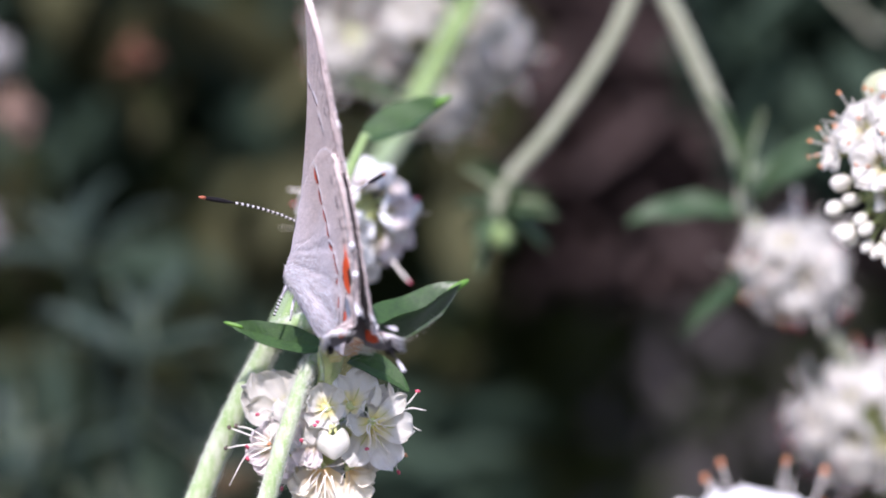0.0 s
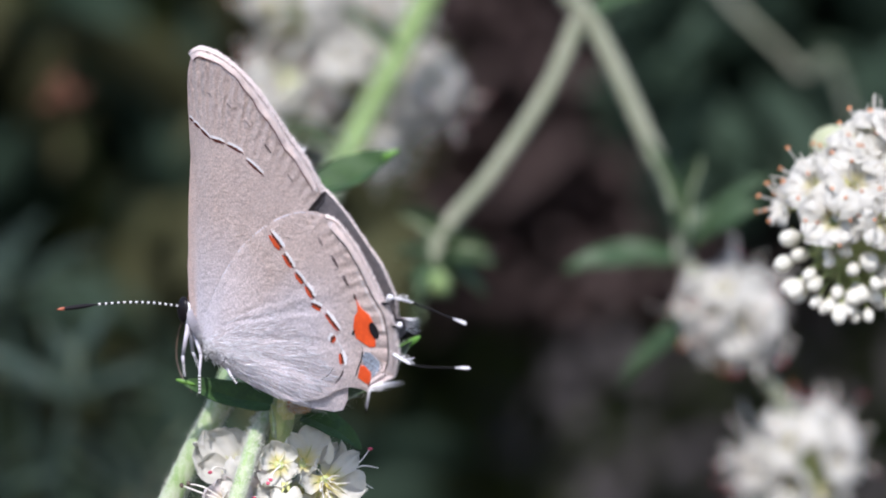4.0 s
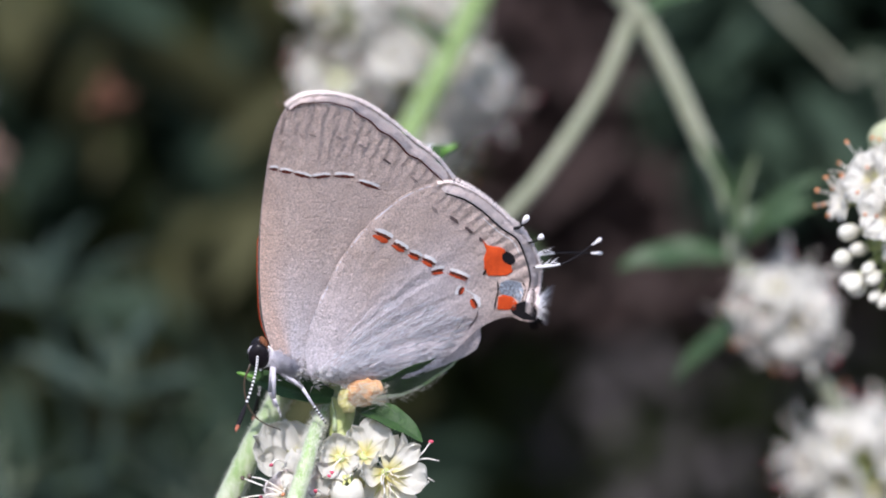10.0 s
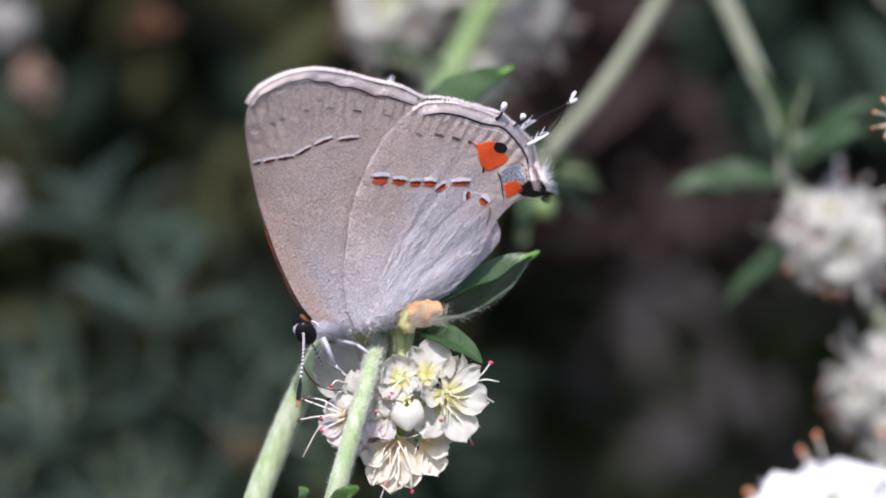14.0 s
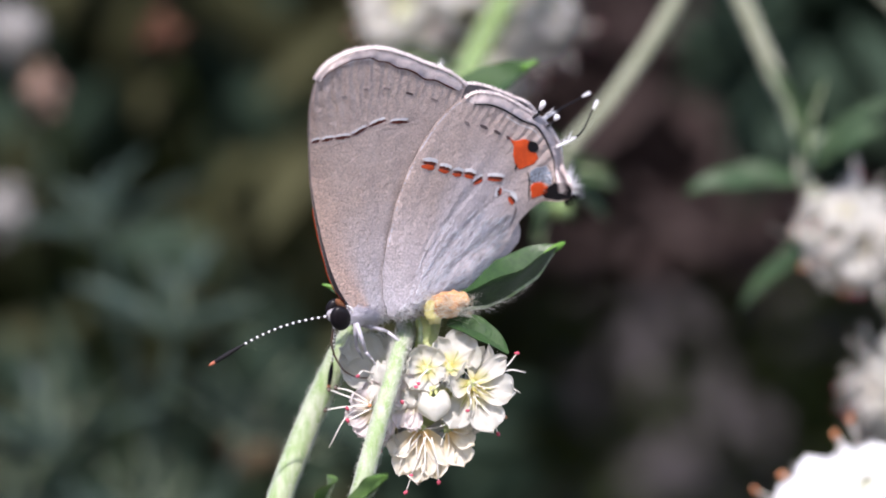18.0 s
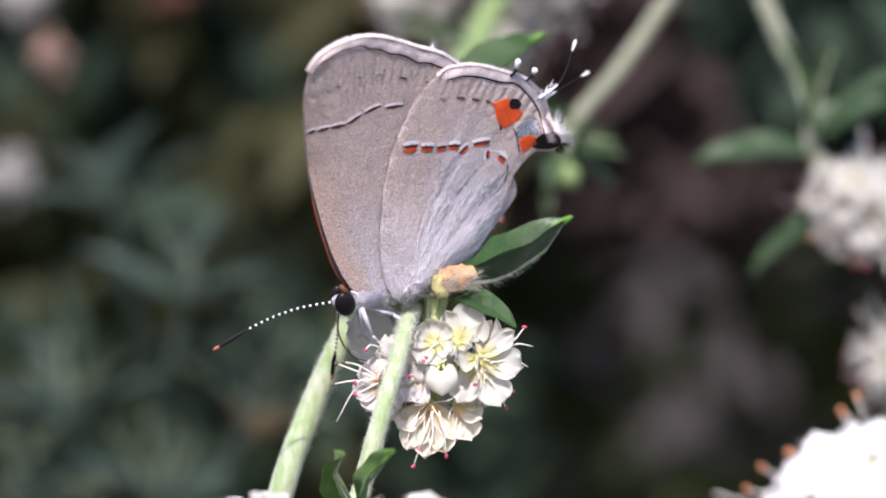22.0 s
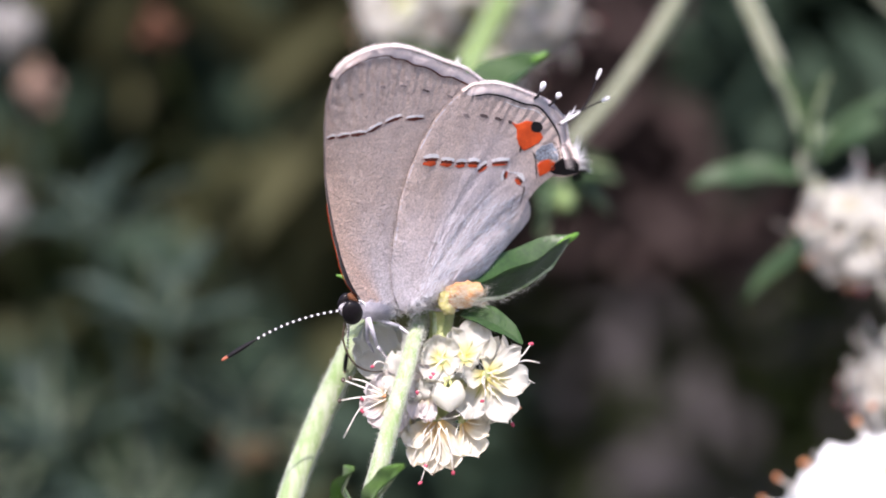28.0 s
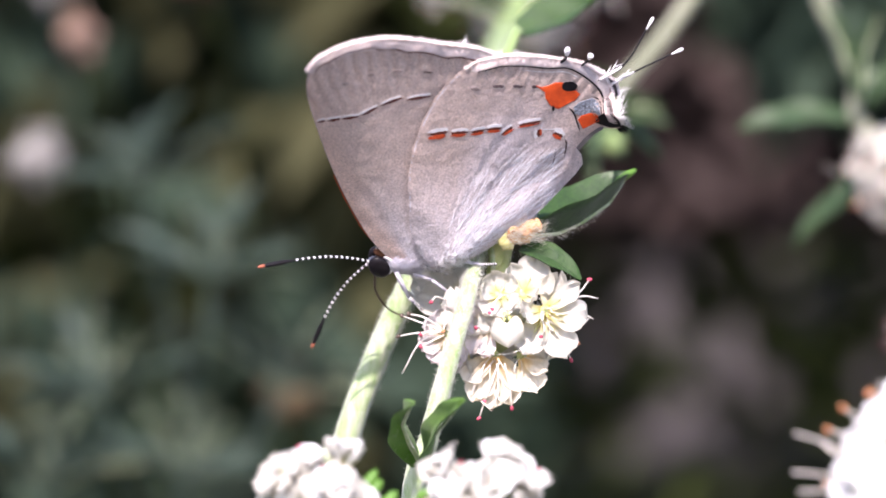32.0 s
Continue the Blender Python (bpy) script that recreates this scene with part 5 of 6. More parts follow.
def build_butterfly():
    bf = thing("butterfly", "grey hairstreak butterfly with orange spots and hair tails, wings closed", "butterfly")
    moving = {}
    for side, word in ((-1, "left"), (1, "right")):
        fw = under_and_upper(part("forewing", wing_mesh(FORE, side, True), WING, bf, "grey-brown forewing with a thin dashed line"))
        hw = under_and_upper(part("hindwing", wing_mesh(HIND, side, False), WING, bf, "grey hindwing with orange eyespots and two tails"))
        moving[word] = hw
        # outer margin: pale fringe, scalloped dark line
        part("fringe", band([((a + c) / 2, (b + d) / 2) for (a, b), (c, d) in zip(outline(FORE_EDGE, 16), outline(FORE_LINE, 16))], (9, 8.5), side, True, 0.8, 0.8, 150, 3, 40), FRINGE, fw, "pale scaly fringe")
        part("margin_line", band(FORE_LINE, (1.8, 1.8), side, True, 2.2, 0.5, 200, 4), MAROON, fw)
        part("fringe_fuzz", fringe_hairs(FORE_LINE, side, True, 1500, 17, 25, 0.0, 0.9), FRINGE_DIM, fw, kind="stuff")
        part("fringe_fuzz", fringe_hairs(HIND_LINE, side, False, 1300, 19, 26, 0.0, 0.9), FRINGE_DIM, hw, kind="stuff")
        part("fringe_hair", fringe_hairs(FORE_EDGE, side, True, 1500, 7.5, 5), FRINGE, fw, kind="stuff")
        part("fringe", band([((a + c) / 2, (b + d) / 2) for (a, b), (c, d) in zip(outline(HIND_EDGE, 16), outline(HIND_LINE, 16))], (10, 10), side, False, 0.8, 0.8, 150, 6), FRINGE, hw, "pale scaly fringe")
        part("margin_line", band(HIND_LINE, (2.2, 2.4), side, False, 2.0, 0.5, 140, 7), BLACK, hw)
        part("pale_line", band([(x - 6, z - 6) for x, z in HIND_LINE[2:6]], (1.0, 1.0), side, False, 0.9, 0.5, 60, 17), WHITE, hw)
        part("fringe_hair", fringe_hairs(HIND_EDGE, side, False, 1300, 7, 8), FRINGE, hw, kind="stuff")
        # highlight on the hindwing's front ridge, painted as a pale band
        part("edge_highlight", band([(-7, 40), (-4, 84), (13, 130), (47, 206), (95, 269), (148, 314), (198, 333), (236, 332)], (1.0, 1.0), side, False, 0.5, 0.4, 110, 31, 30), WING_PALE, hw)
        if side < 0:
            part("inner_fold", patch([(180, -30), (216, -34), (262, -24), (298, -12), (318, 2), (324, 24), (320, 50), (286, 24), (244, -8), (206, -24)], side, False, -6, 0.6), WING, hw, "pale folded inner margin")
        # veins
        for k, (a, b) in enumerate((((-54, 30), (-62, 505)), ((-50, 20), (-22, 512)), ((-30, 60), (30, 494)), ((-20, 80), (78, 466)), ((-10, 60), (124, 430)), ((0, 40), (170, 392)), ((10, 30), (208, 352)))):
            part("vein", vein(a, b, 8 - 3 * k, side, True), WING, fw)
        for k, (a, b) in enumerate((((6, 20), (214, 325)), ((20, 30), (270, 302)), ((30, 30), (318, 264)), ((40, 26), (362, 222)), ((50, 24), (386, 170)), ((60, 20), (394, 126)), ((60, 8), (340, 72)), ((50, -6), (300, 22)))):
            part("vein", vein(a, b, 10 - 3 * k, side, False), WING, hw)
        if side < 0:
            part("fringe_tuft", strands(bmesh.new(), [(Vector((180 + rnd.uniform(-5, 5), MID, 394 + rnd.uniform(-5, 4))) * U, Vector((192 + rnd.uniform(-10, 12), MID + rnd.uniform(-8, 8), 414 + rnd.uniform(-6, 12))) * U) for _ in range(26)], 0.9 * U), WHITE, fw, "ruffled tuft of loose scales", kind="stuff")
        # line of the forewing
        for k, (x, z, l, a) in enumerate(((-88, 376, 14, 2), (-68, 373, 22, -6), (-40, 367, 30, -14), (-6, 365, 32, 2), (35, 363, 38, -8), (82, 343, 44, -22))):
            dash(fw, x, z, l, a, side, True, 0.0, 40 + 5 * k, 5.0)
        for k, (x, z, l, a) in enumerate(((-30, 446, 12, -20), (18, 440, 14, -24), (64, 420, 18, -34), (112, 388, 22, -36), (166, 350, 20, -40))):
            part("faint_mark", patch(blob(x, z, l / 2, 2.0, a, 16, 70 + k, 0.25), side, True, 1.0), DARK if k == 3 else FAINT, fw)
        # line of the hindwing
        for k, (x, z, l, a) in enumerate(((118, 245, 36, -30), (151, 222, 31, -33), (181, 202, 26, -30), (208, 188, 28, -30), (228, 167, 24, 2), (268, 155, 42, -26), (275, 125, 17, 70), (302, 99, 22, -58))):
            dash(hw, x, z, l, a, side, False, (0.9, 0.55, 0.55, 0.65, 0.3, 0.1, 0.2, 0.6)[k], 100 + 5 * k, 7.4 if k == 0 else 6.3)
        part("dark_line", band([(310, 84), (308, 70), (294, 44)], (1.8, 1.8), side, False, 1.2, 0.5, 24, 150), DARK, hw)
        part("dark_line", band([(262, 36), (276, 52), (288, 74)], (1.1, 1.1), side, False, 1.2, 0.3, 24, 151), DARK, hw)
        for k, (x, z, l, a) in enumerate(((212, 288, 18, -44), (250, 266, 22, -38), (280, 243, 22, -40), (305, 222, 14, -50))):
            part("dark_mark", patch(blob(x, z, l / 2, 3.0, a, 18, 160 + k, 0.25), side, False, 1.0), FAINT if k == 0 else DARK, hw)
        part("orange_spot", patch([(308, 222), (317, 211), (327, 207), (342, 205), (352, 198), (357, 186), (366, 168), (370, 155), (358, 148), (340, 149), (324, 150), (315, 166), (313, 186), (317, 200)], side, False, 1.1, 0.6), ORANGE, hw, "bright orange eyespot")
        part("black_spot", patch(blob(360, 182, 16, 10, -46, 20, 180, 0.06), side, False, 1.4), BLACK, hw)
        part("dark_mark", patch(blob(317, 158, 7, 2.6, 70, 12, 181, 0.3), side, False, 1.3), BLACK, hw)
        part("blue_patch", patch([(349, 136), (362, 140), (386, 134), (394, 118), (389, 100), (372, 108), (354, 112), (346, 122)], side, False, 1.0), BLUE, hw, "blue-grey dusted patch")
        part("orange_spot", patch([(346, 108), (356, 112), (370, 108), (388, 92), (386, 84), (366, 82), (346, 84)], side, False, 1.2), ORANGE, hw, "small orange spot")
        part("black_spot", patch([(370, 84), (384, 98), (400, 108), (418, 106), (429, 94), (426, 77), (400, 70), (376, 73)], side, False, 1.3), BLACK, hw)
        part("upper_spot", patch([(372, 100), (384, 102), (396, 95), (402, 85), (394, 78), (380, 79), (372, 87)], side, False, -1.1, -0.5), RUST, hw, "dark orange spot on the upper face of the lobe")
        part("white_line", band([(291, 143), (282, 130), (296, 118), (312, 106), (307, 84)], (1.3, 1.3), side, False, 0.9, 0.5, 44, 152), WHITE, hw)
        part("grey_spot", patch(blob(413, 112, 6, 17, 30, 16, 182, 0.1), side, False, 1.3), DARK, hw)
        part("dark_line", band([(342, 142), (345, 122), (342, 100), (340, 82)], (1.6, 1.6), side, False, 1.5, 0.6, 30, 9), BLACK, hw)
        part("dark_line", band([(388, 136), (396, 120), (392, 98)], (1.4, 1.4), side, False, 1.5, 0.5, 24, 19), BLACK, hw)
        part("lobe_hair", fringe_hairs([(424, 112), (430, 98), (427, 84)], side, False, 120, 29, 11, 0.1), WHITE, hw, "white hair tuft at the lobe", kind="stuff")
        part("lobe_hair", fringe_hairs([(429, 90), (427, 78), (412, 70)], side, False, 90, 20, 12, 0.1), BLACK, hw, kind="stuff")
        # tails
        for (x0, z0), (x1, z1), wdt in (((412, 162), (534, 184) if side < 0 else (545, 142), 1.3), ((372, 240), (380, 250), 2.2), ((402, 210), (412, 217), 1.7))[:3 if side < 0 else 1]:
            y0 = wing_side(x0, z0, side, False)
            p = spline([(x0 - 6, y0, z0 - 2), (x0 + (x1 - x0) * 0.45, y0 + side * 4, z0 + (z1 - z0) * 0.2), (x1, 20 if z0 < 200 and side < 0 else y0 + (20 if z0 < 200 else side * 6), z1)], 20)
            p = [q * U for q in p]
            tail = part("tail", tube(bmesh.new(), p, [wdt * U * (1.5 - 0.6 * i / 19) for i in range(20)], 6), BLACK, hw, "thin black hair-like tail with a white tip")
            k = 16 if wdt > 2 or z0 < 200 else 10
            b = 1.0 if z0 < 200 else 1.7
            if z0 < 200:
                part("white_band", tube(bmesh.new(), p[1:9], [(3.6 - 0.26 * i) * U for i in range(8)], 7), WHITE, tail, "white scales along the tail's foot")
            part("tail_tip", tube(bmesh.new(), [p[-1].lerp(p[-2], 0.9)] + [p[-1] + (p[-1] - p[-3]).normalized() * f * k * U for f in (0.3, 0.7, 1.0, 1.15)], [b * q * U for q in (1.4, 2.6, 3.4, 2.8, 1.0)], 7), WHITE, tail, "white tail tip")
        part("tail_fuzz", strands(bmesh.new(), [(Vector((418 + 6 * j, wing_side(418, 162, side, False), 162 + j)) * U, Vector((430 + 7 * j, wing_side(418, 162, side, False) - side * 3, 164 + j + 8 * (-1) ** j)) * U) for j in range(6)], 1.6 * U), WHITE, hw, "white scales at the tail's foot", kind="stuff")
        # pale hairs over the wing root and the inner edge
        r = random.Random(60 + side)
        roots = []
        for _ in range(1000):
            t = r.gauss(0.22, 0.24)
            d = r.uniform(15, 300) * (1 - 0.5 * min(abs(t - 0.22) / 0.6, 1))
            x, z = d * math.cos(t), d * math.sin(t) - 6
            if not inside(HIND, x, z):
                continue
            k = r.uniform(14, 34)
            e = (x + k * math.cos(t + r.uniform(-0.15, 0.15)), z + k * math.sin(t + r.uniform(-0.15, 0.15)))
            roots.append((Vector((x, wing_side(x, z, side, False) + side * 0.8, z)) * U, Vector((e[0], wing_side(e[0], e[1], side, False) + side * r.uniform(0.75, 1.2), e[1])) * U))
        part("wing_hair", strands(bmesh.new(), roots, 0.55 * U), WING_HAIR, hw, "silky pale hairs over the wing root", kind="stuff")
        # tangled fur where the wing meets the body, with a few dark hairs in it
        tufts, dark = [], []
        for k in range(420):
            x, z = r.gauss(12, 30), r.gauss(-8, 10)
            if x < -55 or x > 90 or z > 25 + 0.1 * x:
                continue
            p = Vector((x, wing_side(x, z, side, x < 0) + side * r.uniform(0.5, 3), z))
            e = p + Vector((r.uniform(-6, 16), side * r.uniform(0, 5), r.uniform(-13, 6)))
            (dark if k % 9 == 0 else tufts).append((p * U, e * U))
        part("root_fur", strands(bmesh.new(), tufts, 0.8 * U), WHITE, hw, "tangled white fur at the wing root", kind="stuff")
        part("root_fur", strands(bmesh.new(), dark, 0.9 * U), FUR_DARK, hw, "dark hairs at the wing root", kind="stuff")
        # the brown upper face shows along the front edge
        if side > 0:
            part("front_edge", band([(-54, 14), (-81, 72), (-93, 150), (-98, 215), (-99, 240)], (0, 1.4), side, True, -1.5, 0.3, 50, 14), RUST, fw, "orange-brown front edge of the upper face")
    # body
    th = egg(36 * U, 24 * U, 10, 18)
    for v in th.verts:
        v.co.y *= 0.78
    thorax = part("thorax", th, FUR, bf, "furry pale blue-grey thorax", m=pose(-44 * U, (MID + 7) * U, 5 * U, 0, 20, -20))
    ab = lathe([(-40 * U, 20 * U), (0, 24 * U), (60 * U, 25 * U), (105 * U, 21 * U), (150 * U, 14 * U), (176 * U, 7 * U), (182 * U, 1 * U)], 16)
    abdomen = part("abdomen", ab, FUR_GREY, bf, "grey abdomen", m=pose(40 * U, MID * U, -9 * U, 0, 2, 0))
    head = part("head", egg(21 * U, 15 * U, 8, 16), FUR_DARK, bf, "small grey head", m=pose(-82 * U, 27 * U, 11 * U, 0, 28, -22))
    part("collar", egg(18 * U, 7 * U, 8, 14), FUR_BROWN, bf, "orange-brown fur between head and wings", m=pose(-74 * U, 22 * U, 32 * U, 0, 60, -20))
    for s in (-1, 1):
        em = egg(25 * U, 19 * U, 10, 20)
        for v in em.verts:
            v.co.y *= 0.62
        part("eye", em, EYE, head, "glossy black eye", m=pose(0, s * 13 * U, 3 * U, 0, 55, 0))
        ring = bmesh.new()
        arc = []
        for k in range(20):
            t = radians(5 + 145 * k / 19)
            a, b = 30 * math.cos(t), 23 * math.sin(t)
            c, d = math.cos(radians(55)), math.sin(radians(55))
            arc.append(Vector((1 + b * d + a * c * 0.55, s * 13, 3 - a * d * 0.9 + b * c)) * U)
        tube(ring, arc, [(0.9 + 3.0 * math.sin(math.pi * k / 19)) * U for k in range(20)], 6)
        part("eye_ring", ring, WHITE, head, "white ring of scales round the eye")
    fur = []
    r = random.Random(5)
    for _ in range(4200):
        q = Vector((r.gauss(0, 1), r.gauss(0, 1), r.gauss(0, 1))).normalized()
        a = Vector((-44 + 33 * q.x + 4 * q.y, MID + 7 + 18 * q.y - 11 * q.x, 5 + 22 * q.z - 12 * q.x))
        fur.append((a * U, (a + Vector((q.x * 3 + r.uniform(6, 16), q.y * 4 + r.uniform(-3, 2), q.z * 9 + r.uniform(-6, 4)))) * U))
    grey = []
    for _ in range(400):
        q = Vector((r.uniform(0, 1), r.gauss(0, 1), r.gauss(0, 1)))
        n = math.hypot(q.y, q.z)
        a = Vector((30 + 120 * q.x, MID + 20 * q.y / n, -10 + 20 * q.z / n))
        grey.append((a * U, (a + Vector((16, 5 * q.y / n, 5 * q.z / n))) * U))
    part("abdomen_fur", strands(bmesh.new(), grey, 0.6 * U), FUR_GREY, abdomen, "fine grey fur", kind="stuff", m=abdomen.matrix_basis.inverted())
    part("body_fur", strands(bmesh.new(), fur, 0.6 * U), FUR, thorax, "fine pale fur", kind="stuff", m=thorax.matrix_basis.inverted())
    tongue = [p * U for p in spline([(-96, 26, -8), (-106, 22, -42), (-98, 12, -84), (-74, 4, -112), (-40, -6, -126)], 22)]
    part("proboscis", tube(bmesh.new(), tongue, [2.2 * U - 0.05 * U * i for i in range(22)], 6), CHITIN, bf, "thin dark curved tongue")
    # legs: pale thigh, banded shin and foot
    for s in (-1, 1):
        for hip, knee, ankle, toe in (((-44, 2, -14), (-11, 22, -38), (6, 42, -65), (25, 60, -92)), ((-62, 2, -2), (-60, 16, -58), (-54, 20, -72), (-46, 24, -92)), ((40, 18, -20), (64, 34, -34), (82, 42, -42), (104, 50, -48))):
            pts = [Vector((q[0], MID + s * q[1] * (1 if s < 0 else 0.6), q[2])) for q in (hip, knee, ankle, toe)]
            leg = part("leg", tube(bmesh.new(), [pts[0] * U, pts[0].lerp(pts[1], 0.5) * U, pts[1] * U], [4.6 * U, 4.0 * U, 3.0 * U], 8), FUR, bf, "pale scaly leg with black bands")
            part("shin", tube(bmesh.new(), [pts[1] * U, pts[1].lerp(pts[2], 0.5) * U, pts[2] * U], [3.0 * U, 2.7 * U, 2.3 * U], 8), FUR, leg)
            part("foot", tube(bmesh.new(), [pts[2] * U, pts[3] * U], [2.4 * U, 1.8 * U], 6), BLACK, leg)
            for k in range(6):
                a, b = pts[2].lerp(pts[3], (k + 0.15) / 6), pts[2].lerp(pts[3], (k + 0.55) / 6)
                part("white_band", tube(bmesh.new(), [a * U, b * U], [2.9 * U - 0.13 * k * U] * 2, 6), WHITE, leg)
    # antennae
    for s, word in ((-1, "left_feeler"), (1, "right_feeler")):
        curve = [Vector((238 * f, 0, 20 * math.sin(math.pi * f) * (1 - 0.3 * f))) for f in [i / 30 for i in range(31)]]
        rad = [1.4 if i < 22 else 1.4 + 3.0 * math.sin(math.pi * min((i - 22) / 9.5, 1) ** 0.8) for i in range(31)]
        an = part("antenna", tube(bmesh.new(), [c * U for c in curve], [q * U for q in rad], 8), BLACK, bf, "black antenna with white rings and a dull orange tip")
        for k in range(15):
            i = 1 + k * 1.42
            a = curve[int(i)].lerp(curve[int(i) + 1], i - int(i))
            b = curve[int(i + 0.5)].lerp(curve[int(i + 0.5) + 1], i + 0.5 - int(i + 0.5))
            part("white_ring", tube(bmesh.new(), [a * U, b * U], 2.3 * U, 7), WHITE, an)
        part("club_tip", tube(bmesh.new(), [curve[29] * U, curve[30] * U, (curve[30] + Vector((5, 0, -1))) * U], [3.4 * U, 3.0 * U, 1.0 * U], 8), CLUB_TIP, an, "orange tip of the club")
        moving[word] = an
    return bf, moving


butterfly, moving = build_butterfly()


def motions():
    # the butterfly: seconds, place in mm, turns in degrees
    rows = [
        (0, -6.65, 7.60, 7.0, 33.7, -71.5),
        (0.5, -7.35, 7.62, 8.0, 31.3, -62.0),
        (1, -8.56, 7.55, 11.7, 27.3, -50.4),
        (1.5, -8.89, 7.59, 17.8, 22.3, -35.0),
        (2, -9.06, 7.50, 21.2, 19.1, -33.4),
        (2.5, -8.93, 6.97, 19.6, 18.0, -35.5),
        (4.5, -9.23, 6.74, 15.7, 16.9, -38.5),
        (5, -9.26, 6.71, 17.4, 16.3, -32.3),
        (5.5, -9.13, 6.58, 17.4, 17.9, -34.7),
        (6, -9.01, 6.69, 17.1, 16.8, -35.4),
        (6.5, -9.09, 6.67, 17.5, 17.8, -31.8),
        (7, -9.09, 6.68, 17.5, 19.2, -33.9),
        (7.5, -9.08, 6.78, 18.5, 18.4, -32.3),
        (8, -9.28, 6.98, 16.7, 20.1, -30.4),
        (8.5, -9.17, 6.95, 17.4, 20.9, -28.5),
        (9, -8.57, 6.36, 21.6, 13.4, -9.2),
        (9.5, -7.39, 5.62, 22.1, 0.9, 9.3),
        (10, -7.25, 4.60, 26.1, -3.6, 19.8),
        (10.5, -7.53, 3.92, 29.4, -6.6, 22.2),
        (11, -7.29, 3.72, 27.2, -11.9, 23.5),
        (11.5, -7.56, 3.79, 24.8, -10.1, 23.0),
        (12, -7.79, 3.74, 24.4, -11.7, 23.1),
        (12.5, -7.50, 3.85, 25.3, -11.8, 21.7),
        (13, -7.63, 3.48, 24.5, -17.5, 22.4),
        (13.5, -8.10, 2.83, 24.5, -24.1, 22.9),
        (14, -8.11, 2.49, 23.9, -26.4, 24.1),
        (14.5, -7.82, 3.08, 20.9, -23.4, 28.9),
        (16.5, -7.77, 2.93, 20.5, -22.5, 35.5),
        (17, -7.81, 2.79, 21.6, -22.9, 36.0),
        (17.5, -7.81, 2.78, 20.7, -22.6, 37.5),
        (18, -7.83, 2.70, 22.1, -24.2, 34.9),
        (18.5, -7.93, 2.47, 22.2, -25.6, 35.0),
        (19, -7.90, 2.69, 23.1, -25.0, 32.9),
        (19.5, -7.93, 2.69, 22.1, -25.7, 35.3),
        (20, -8.01, 2.15, 23.7, -29.7, 31.3),
        (20.5, -8.02, 2.08, 22.5, -28.8, 33.4),
        (21, -8.01, 2.06, 23.8, -27.8, 31.9),
        (21.5, -8.14, 2.17, 23.9, -27.9, 33.1),
        (22, -8.02, 2.18, 21.7, -27.4, 35.0),
        (22.5, -7.98, 2.10, 22.8, -26.7, 34.1),
        (23, -8.00, 2.01, 24.2, -27.3, 32.5),
        (23.5, -8.04, 2.01, 23.9, -26.9, 34.4),
        (24, -8.01, 1.88, 25.4, -27.2, 32.9),
        (24.5, -8.01, 2.32, 22.6, -25.6, 35.2),
        (25, -7.93, 3.18, 19.1, -21.1, 37.0),
        (25.5, -7.95, 2.80, 20.8, -23.0, 36.2),
        (26, -7.91, 2.69, 21.0, -23.1, 37.5),
        (26.5, -7.91, 2.86, 22.6, -21.9, 34.2),
        (28.5, -8.05, 2.35, 24.3, -25.0, 33.6),
        (29, -8.68, 2.13, 26.9, -25.7, 26.5),
        (29.5, -9.47, 1.55, 35.1, -28.1, 13.8),
        (30, -9.37, 1.94, 34.2, -25.8, 15.8),
        (30.5, -9.35, 1.68, 36.6, -28.0, 12.5),
        (31, -9.53, 1.35, 39.9, -26.5, 6.5),
        (31.5, -9.62, 1.53, 39.2, -28.1, 8.8),
        (32, -9.49, 1.40, 39.8, -26.0, 6.5),
    ]
    walk(butterfly, [(t, pose(x * MM, -0.8 * MM, z * MM, rx, ry, rz)) for t, x, z, rx, ry, rz in rows])
    # the hindwings saw slowly against each other: seconds, degrees
    saw = [(0, 3.5), (0.5, 0.3), (1, 0.4), (1.5, -1.1), (2, 0.2), (2.5, -4.6), (4.5, -7.5), (5, -1.7), (5.5, 7.2), (6, -6.0), (6.5, -0.1), (7, 5.5), (7.5, -4.0), (8, 0.8), (8.5, -0.7), (9, 1.6), (9.5, 3.0), (10, 0.7), (10.5, -3.5), (11, -5.2), (11.5, 2.9), (12, 1.8), (12.5, -6.4), (13, -5.3), (13.5, -4.4), (14, -0.2), (14.5, -4.6), (16.5, 5.5), (17, 0.2), (17.5, 0.8), (18, -3.2), (18.5, 6.7), (19, -3.0), (19.5, 4.2), (20, -1.6), (20.5, 2.8), (21, 1.8), (21.5, -2.7), (22, 4.8), (22.5, 8.2), (23, 3.5), (23.5, 3.4), (24, 0.4), (24.5, -2.2), (25, 1.4), (25.5, -0.1), (26, 0.9), (26.5, -0.4), (28.5, 4.6), (29, 4.1), (29.5, 3.8), (30, 2.7), (30.5, -1.6), (31, 6.9), (31.5, -1.8), (32, 6.3)]
    walk(moving["left"], [(t, pose(0, 0, 0, 0, -a, 0)) for t, a in saw])
    walk(moving["right"], [(t, pose(0, 0, 0, 0, 0.35 * a - 2.5, 0)) for t, a in saw])
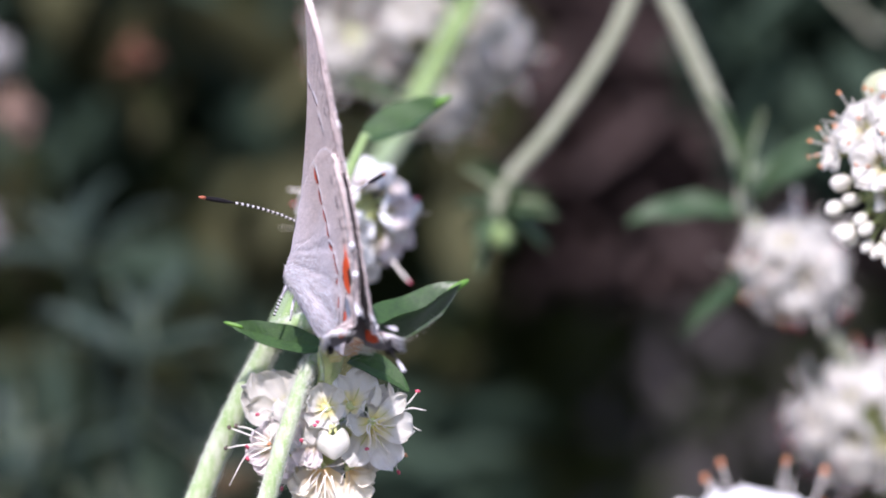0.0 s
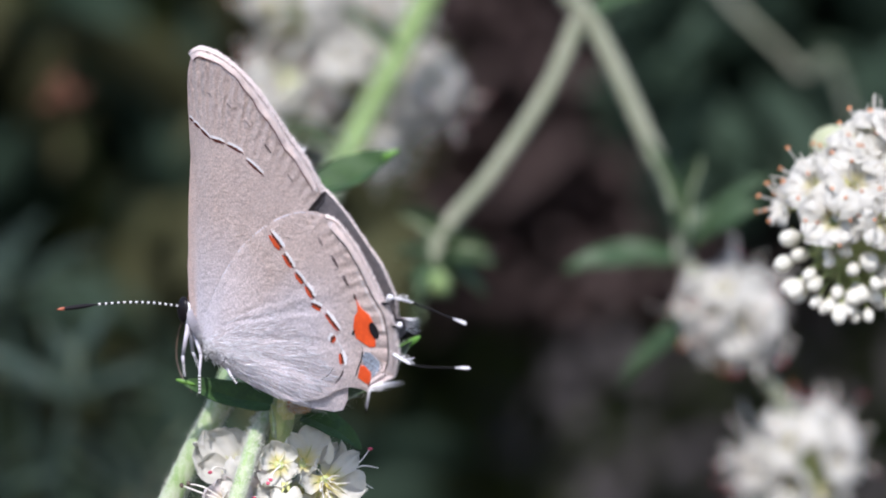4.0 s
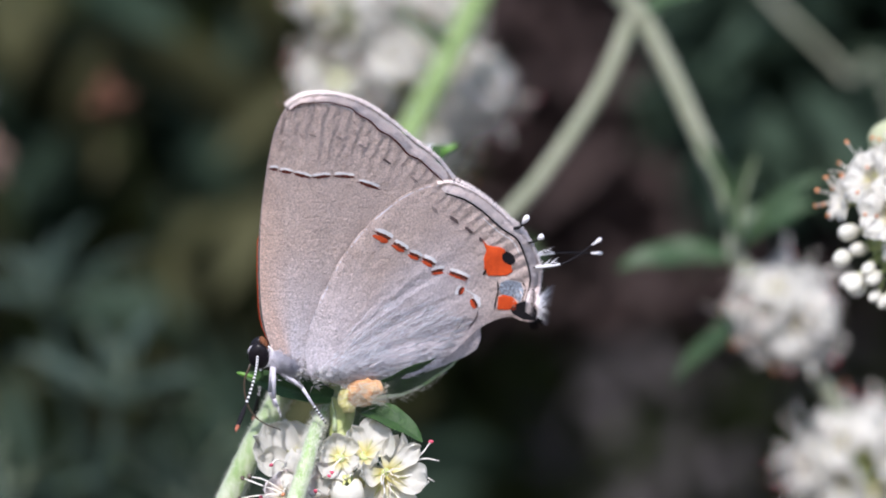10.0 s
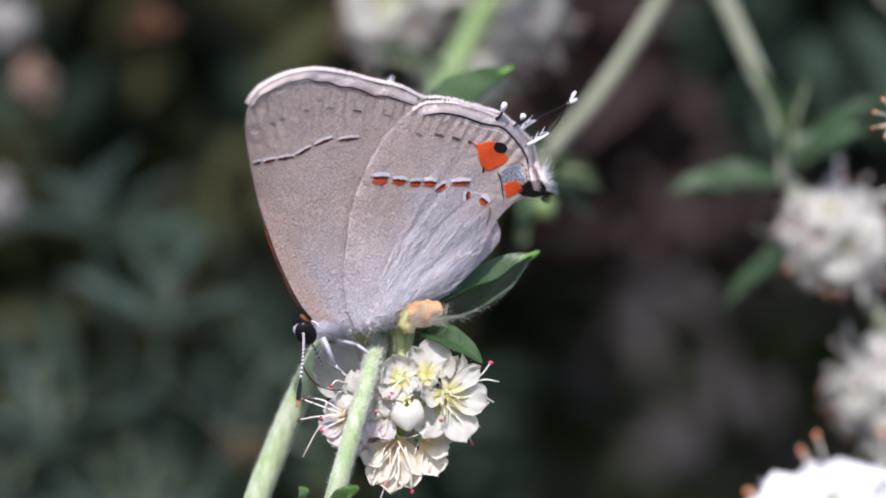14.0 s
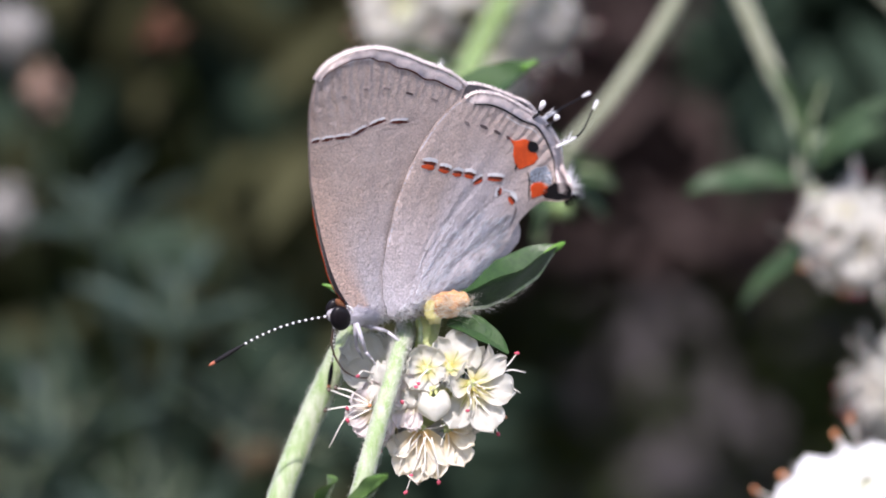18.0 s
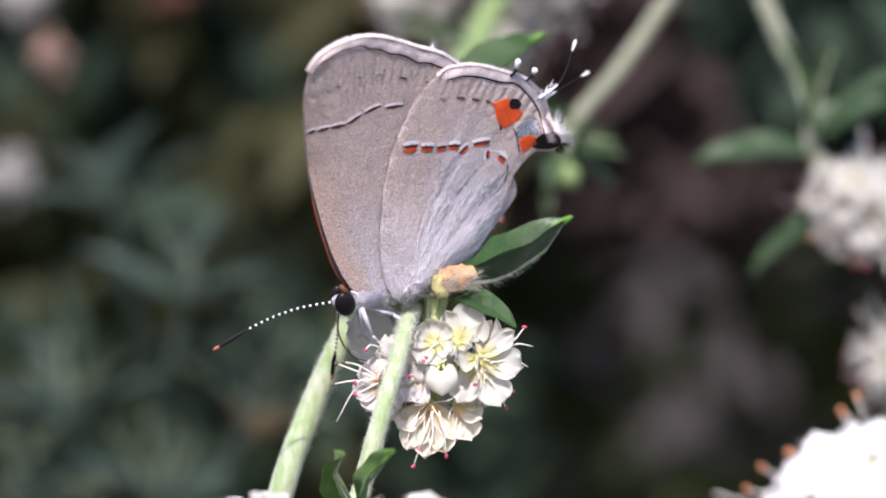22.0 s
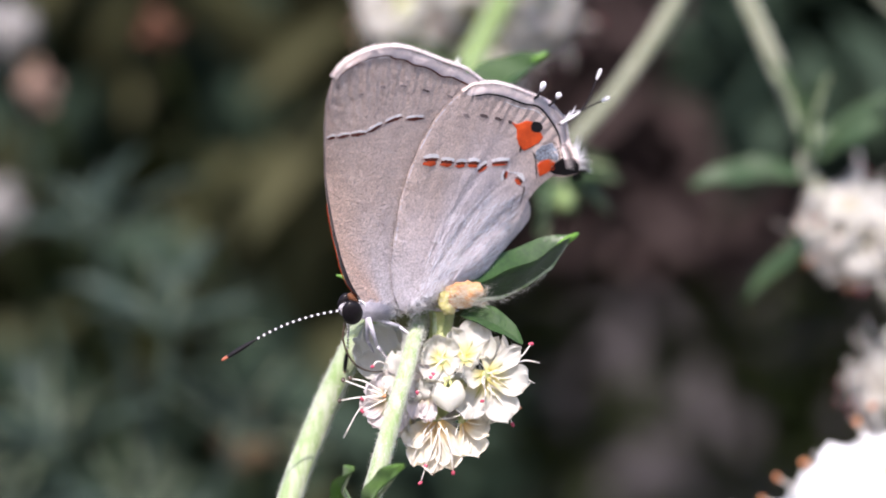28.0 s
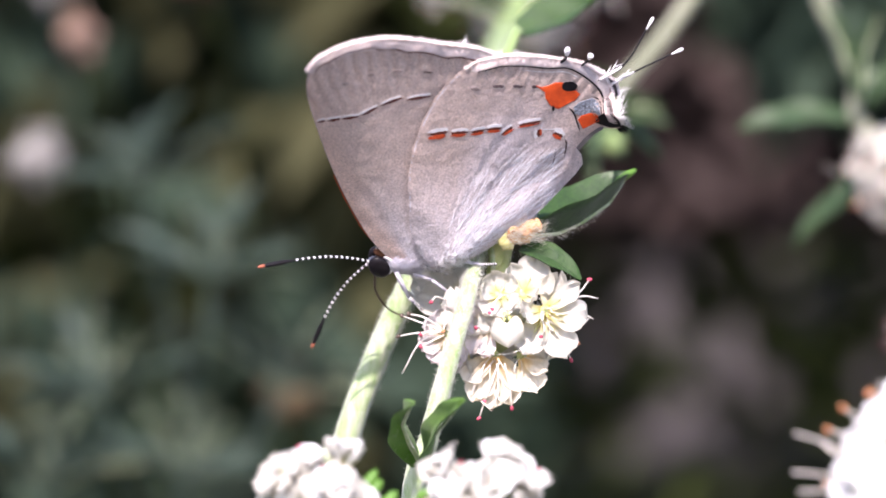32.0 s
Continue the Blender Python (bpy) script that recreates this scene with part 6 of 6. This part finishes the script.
    # the antennae sweep: seconds and the direction of each
    left = [(0, (0.2, -0.85, 0.49)), (1, (0.02, -1.0, -0.0)), (2, (-0.36, -0.93, -0.01)), (5, (-0.46, -0.88, 0.13)), (6, (-0.42, -0.9, 0.13)), (7, (-0.44, -0.89, 0.1)), (8, (-0.46, -0.89, 0.08)), (9, (-0.63, -0.7, 0.34)), (10, (-0.43, -0.89, -0.14)), (11, (-0.45, -0.9, -0.0)), (12, (-0.93, -0.34, -0.17)), (13, (-0.52, -0.82, 0.24)), (14, (-0.56, -0.83, 0.03)), (17, (-0.9, 0.38, -0.23)), (18, (-0.88, 0.44, -0.18)), (19, (-0.86, 0.47, -0.19)), (20, (-0.87, 0.47, -0.13)), (21, (-0.87, 0.47, -0.15)), (22, (-0.84, 0.51, -0.16)), (23, (-0.86, 0.49, -0.15)), (24, (-0.96, 0.29, 0.03)), (25, (-0.82, 0.55, -0.18)), (26, (-0.81, 0.57, -0.15)), (28.5, (-0.96, 0.24, -0.15)), (29, (-0.67, -0.69, 0.26)), (30, (-0.62, -0.66, 0.42)), (31, (-0.81, -0.25, 0.53)), (32, (-0.83, -0.08, 0.56))]
    right = [(0, (-0.69, 0.72, -0.08)), (5, (-0.69, 0.72, -0.08)), (6, (-0.77, 0.64, -0.06)), (7, (-0.75, 0.66, -0.11)), (8, (-0.71, 0.7, -0.1)), (9, (-0.41, 0.46, -0.79)), (10, (0.21, 0.48, -0.85)), (11, (0.27, 0.37, -0.89)), (12, (-0.21, 0.44, -0.87)), (13, (0.24, 0.61, -0.75)), (14, (0.13, 0.15, -0.98)), (17, (0.17, 0.36, -0.92)), (18, (0.16, 0.38, -0.91)), (19, (0.12, 0.39, -0.91)), (20, (0.05, 0.39, -0.92)), (21, (0.11, 0.41, -0.9)), (22, (0.08, 0.36, -0.93)), (23, (0.09, 0.36, -0.93)), (25, (0.24, 0.48, -0.85)), (26, (0.22, 0.42, -0.88)), (28.5, (0.22, 0.36, -0.91)), (29, (-0.14, -0.02, -0.99)), (30, (-0.58, 0.03, -0.81)), (31, (-0.66, 0.19, -0.73)), (32, (-0.65, 0.22, -0.73))]
    for word, s, dirs in (("left_feeler", -1, left), ("right_feeler", 1, right)):
        walk(moving[word], [(t, aim(-86 * U, (29 + s * 7) * U, 17 * U, d, (0.5, 0, 0.8))) for t, d in dirs])


motions()
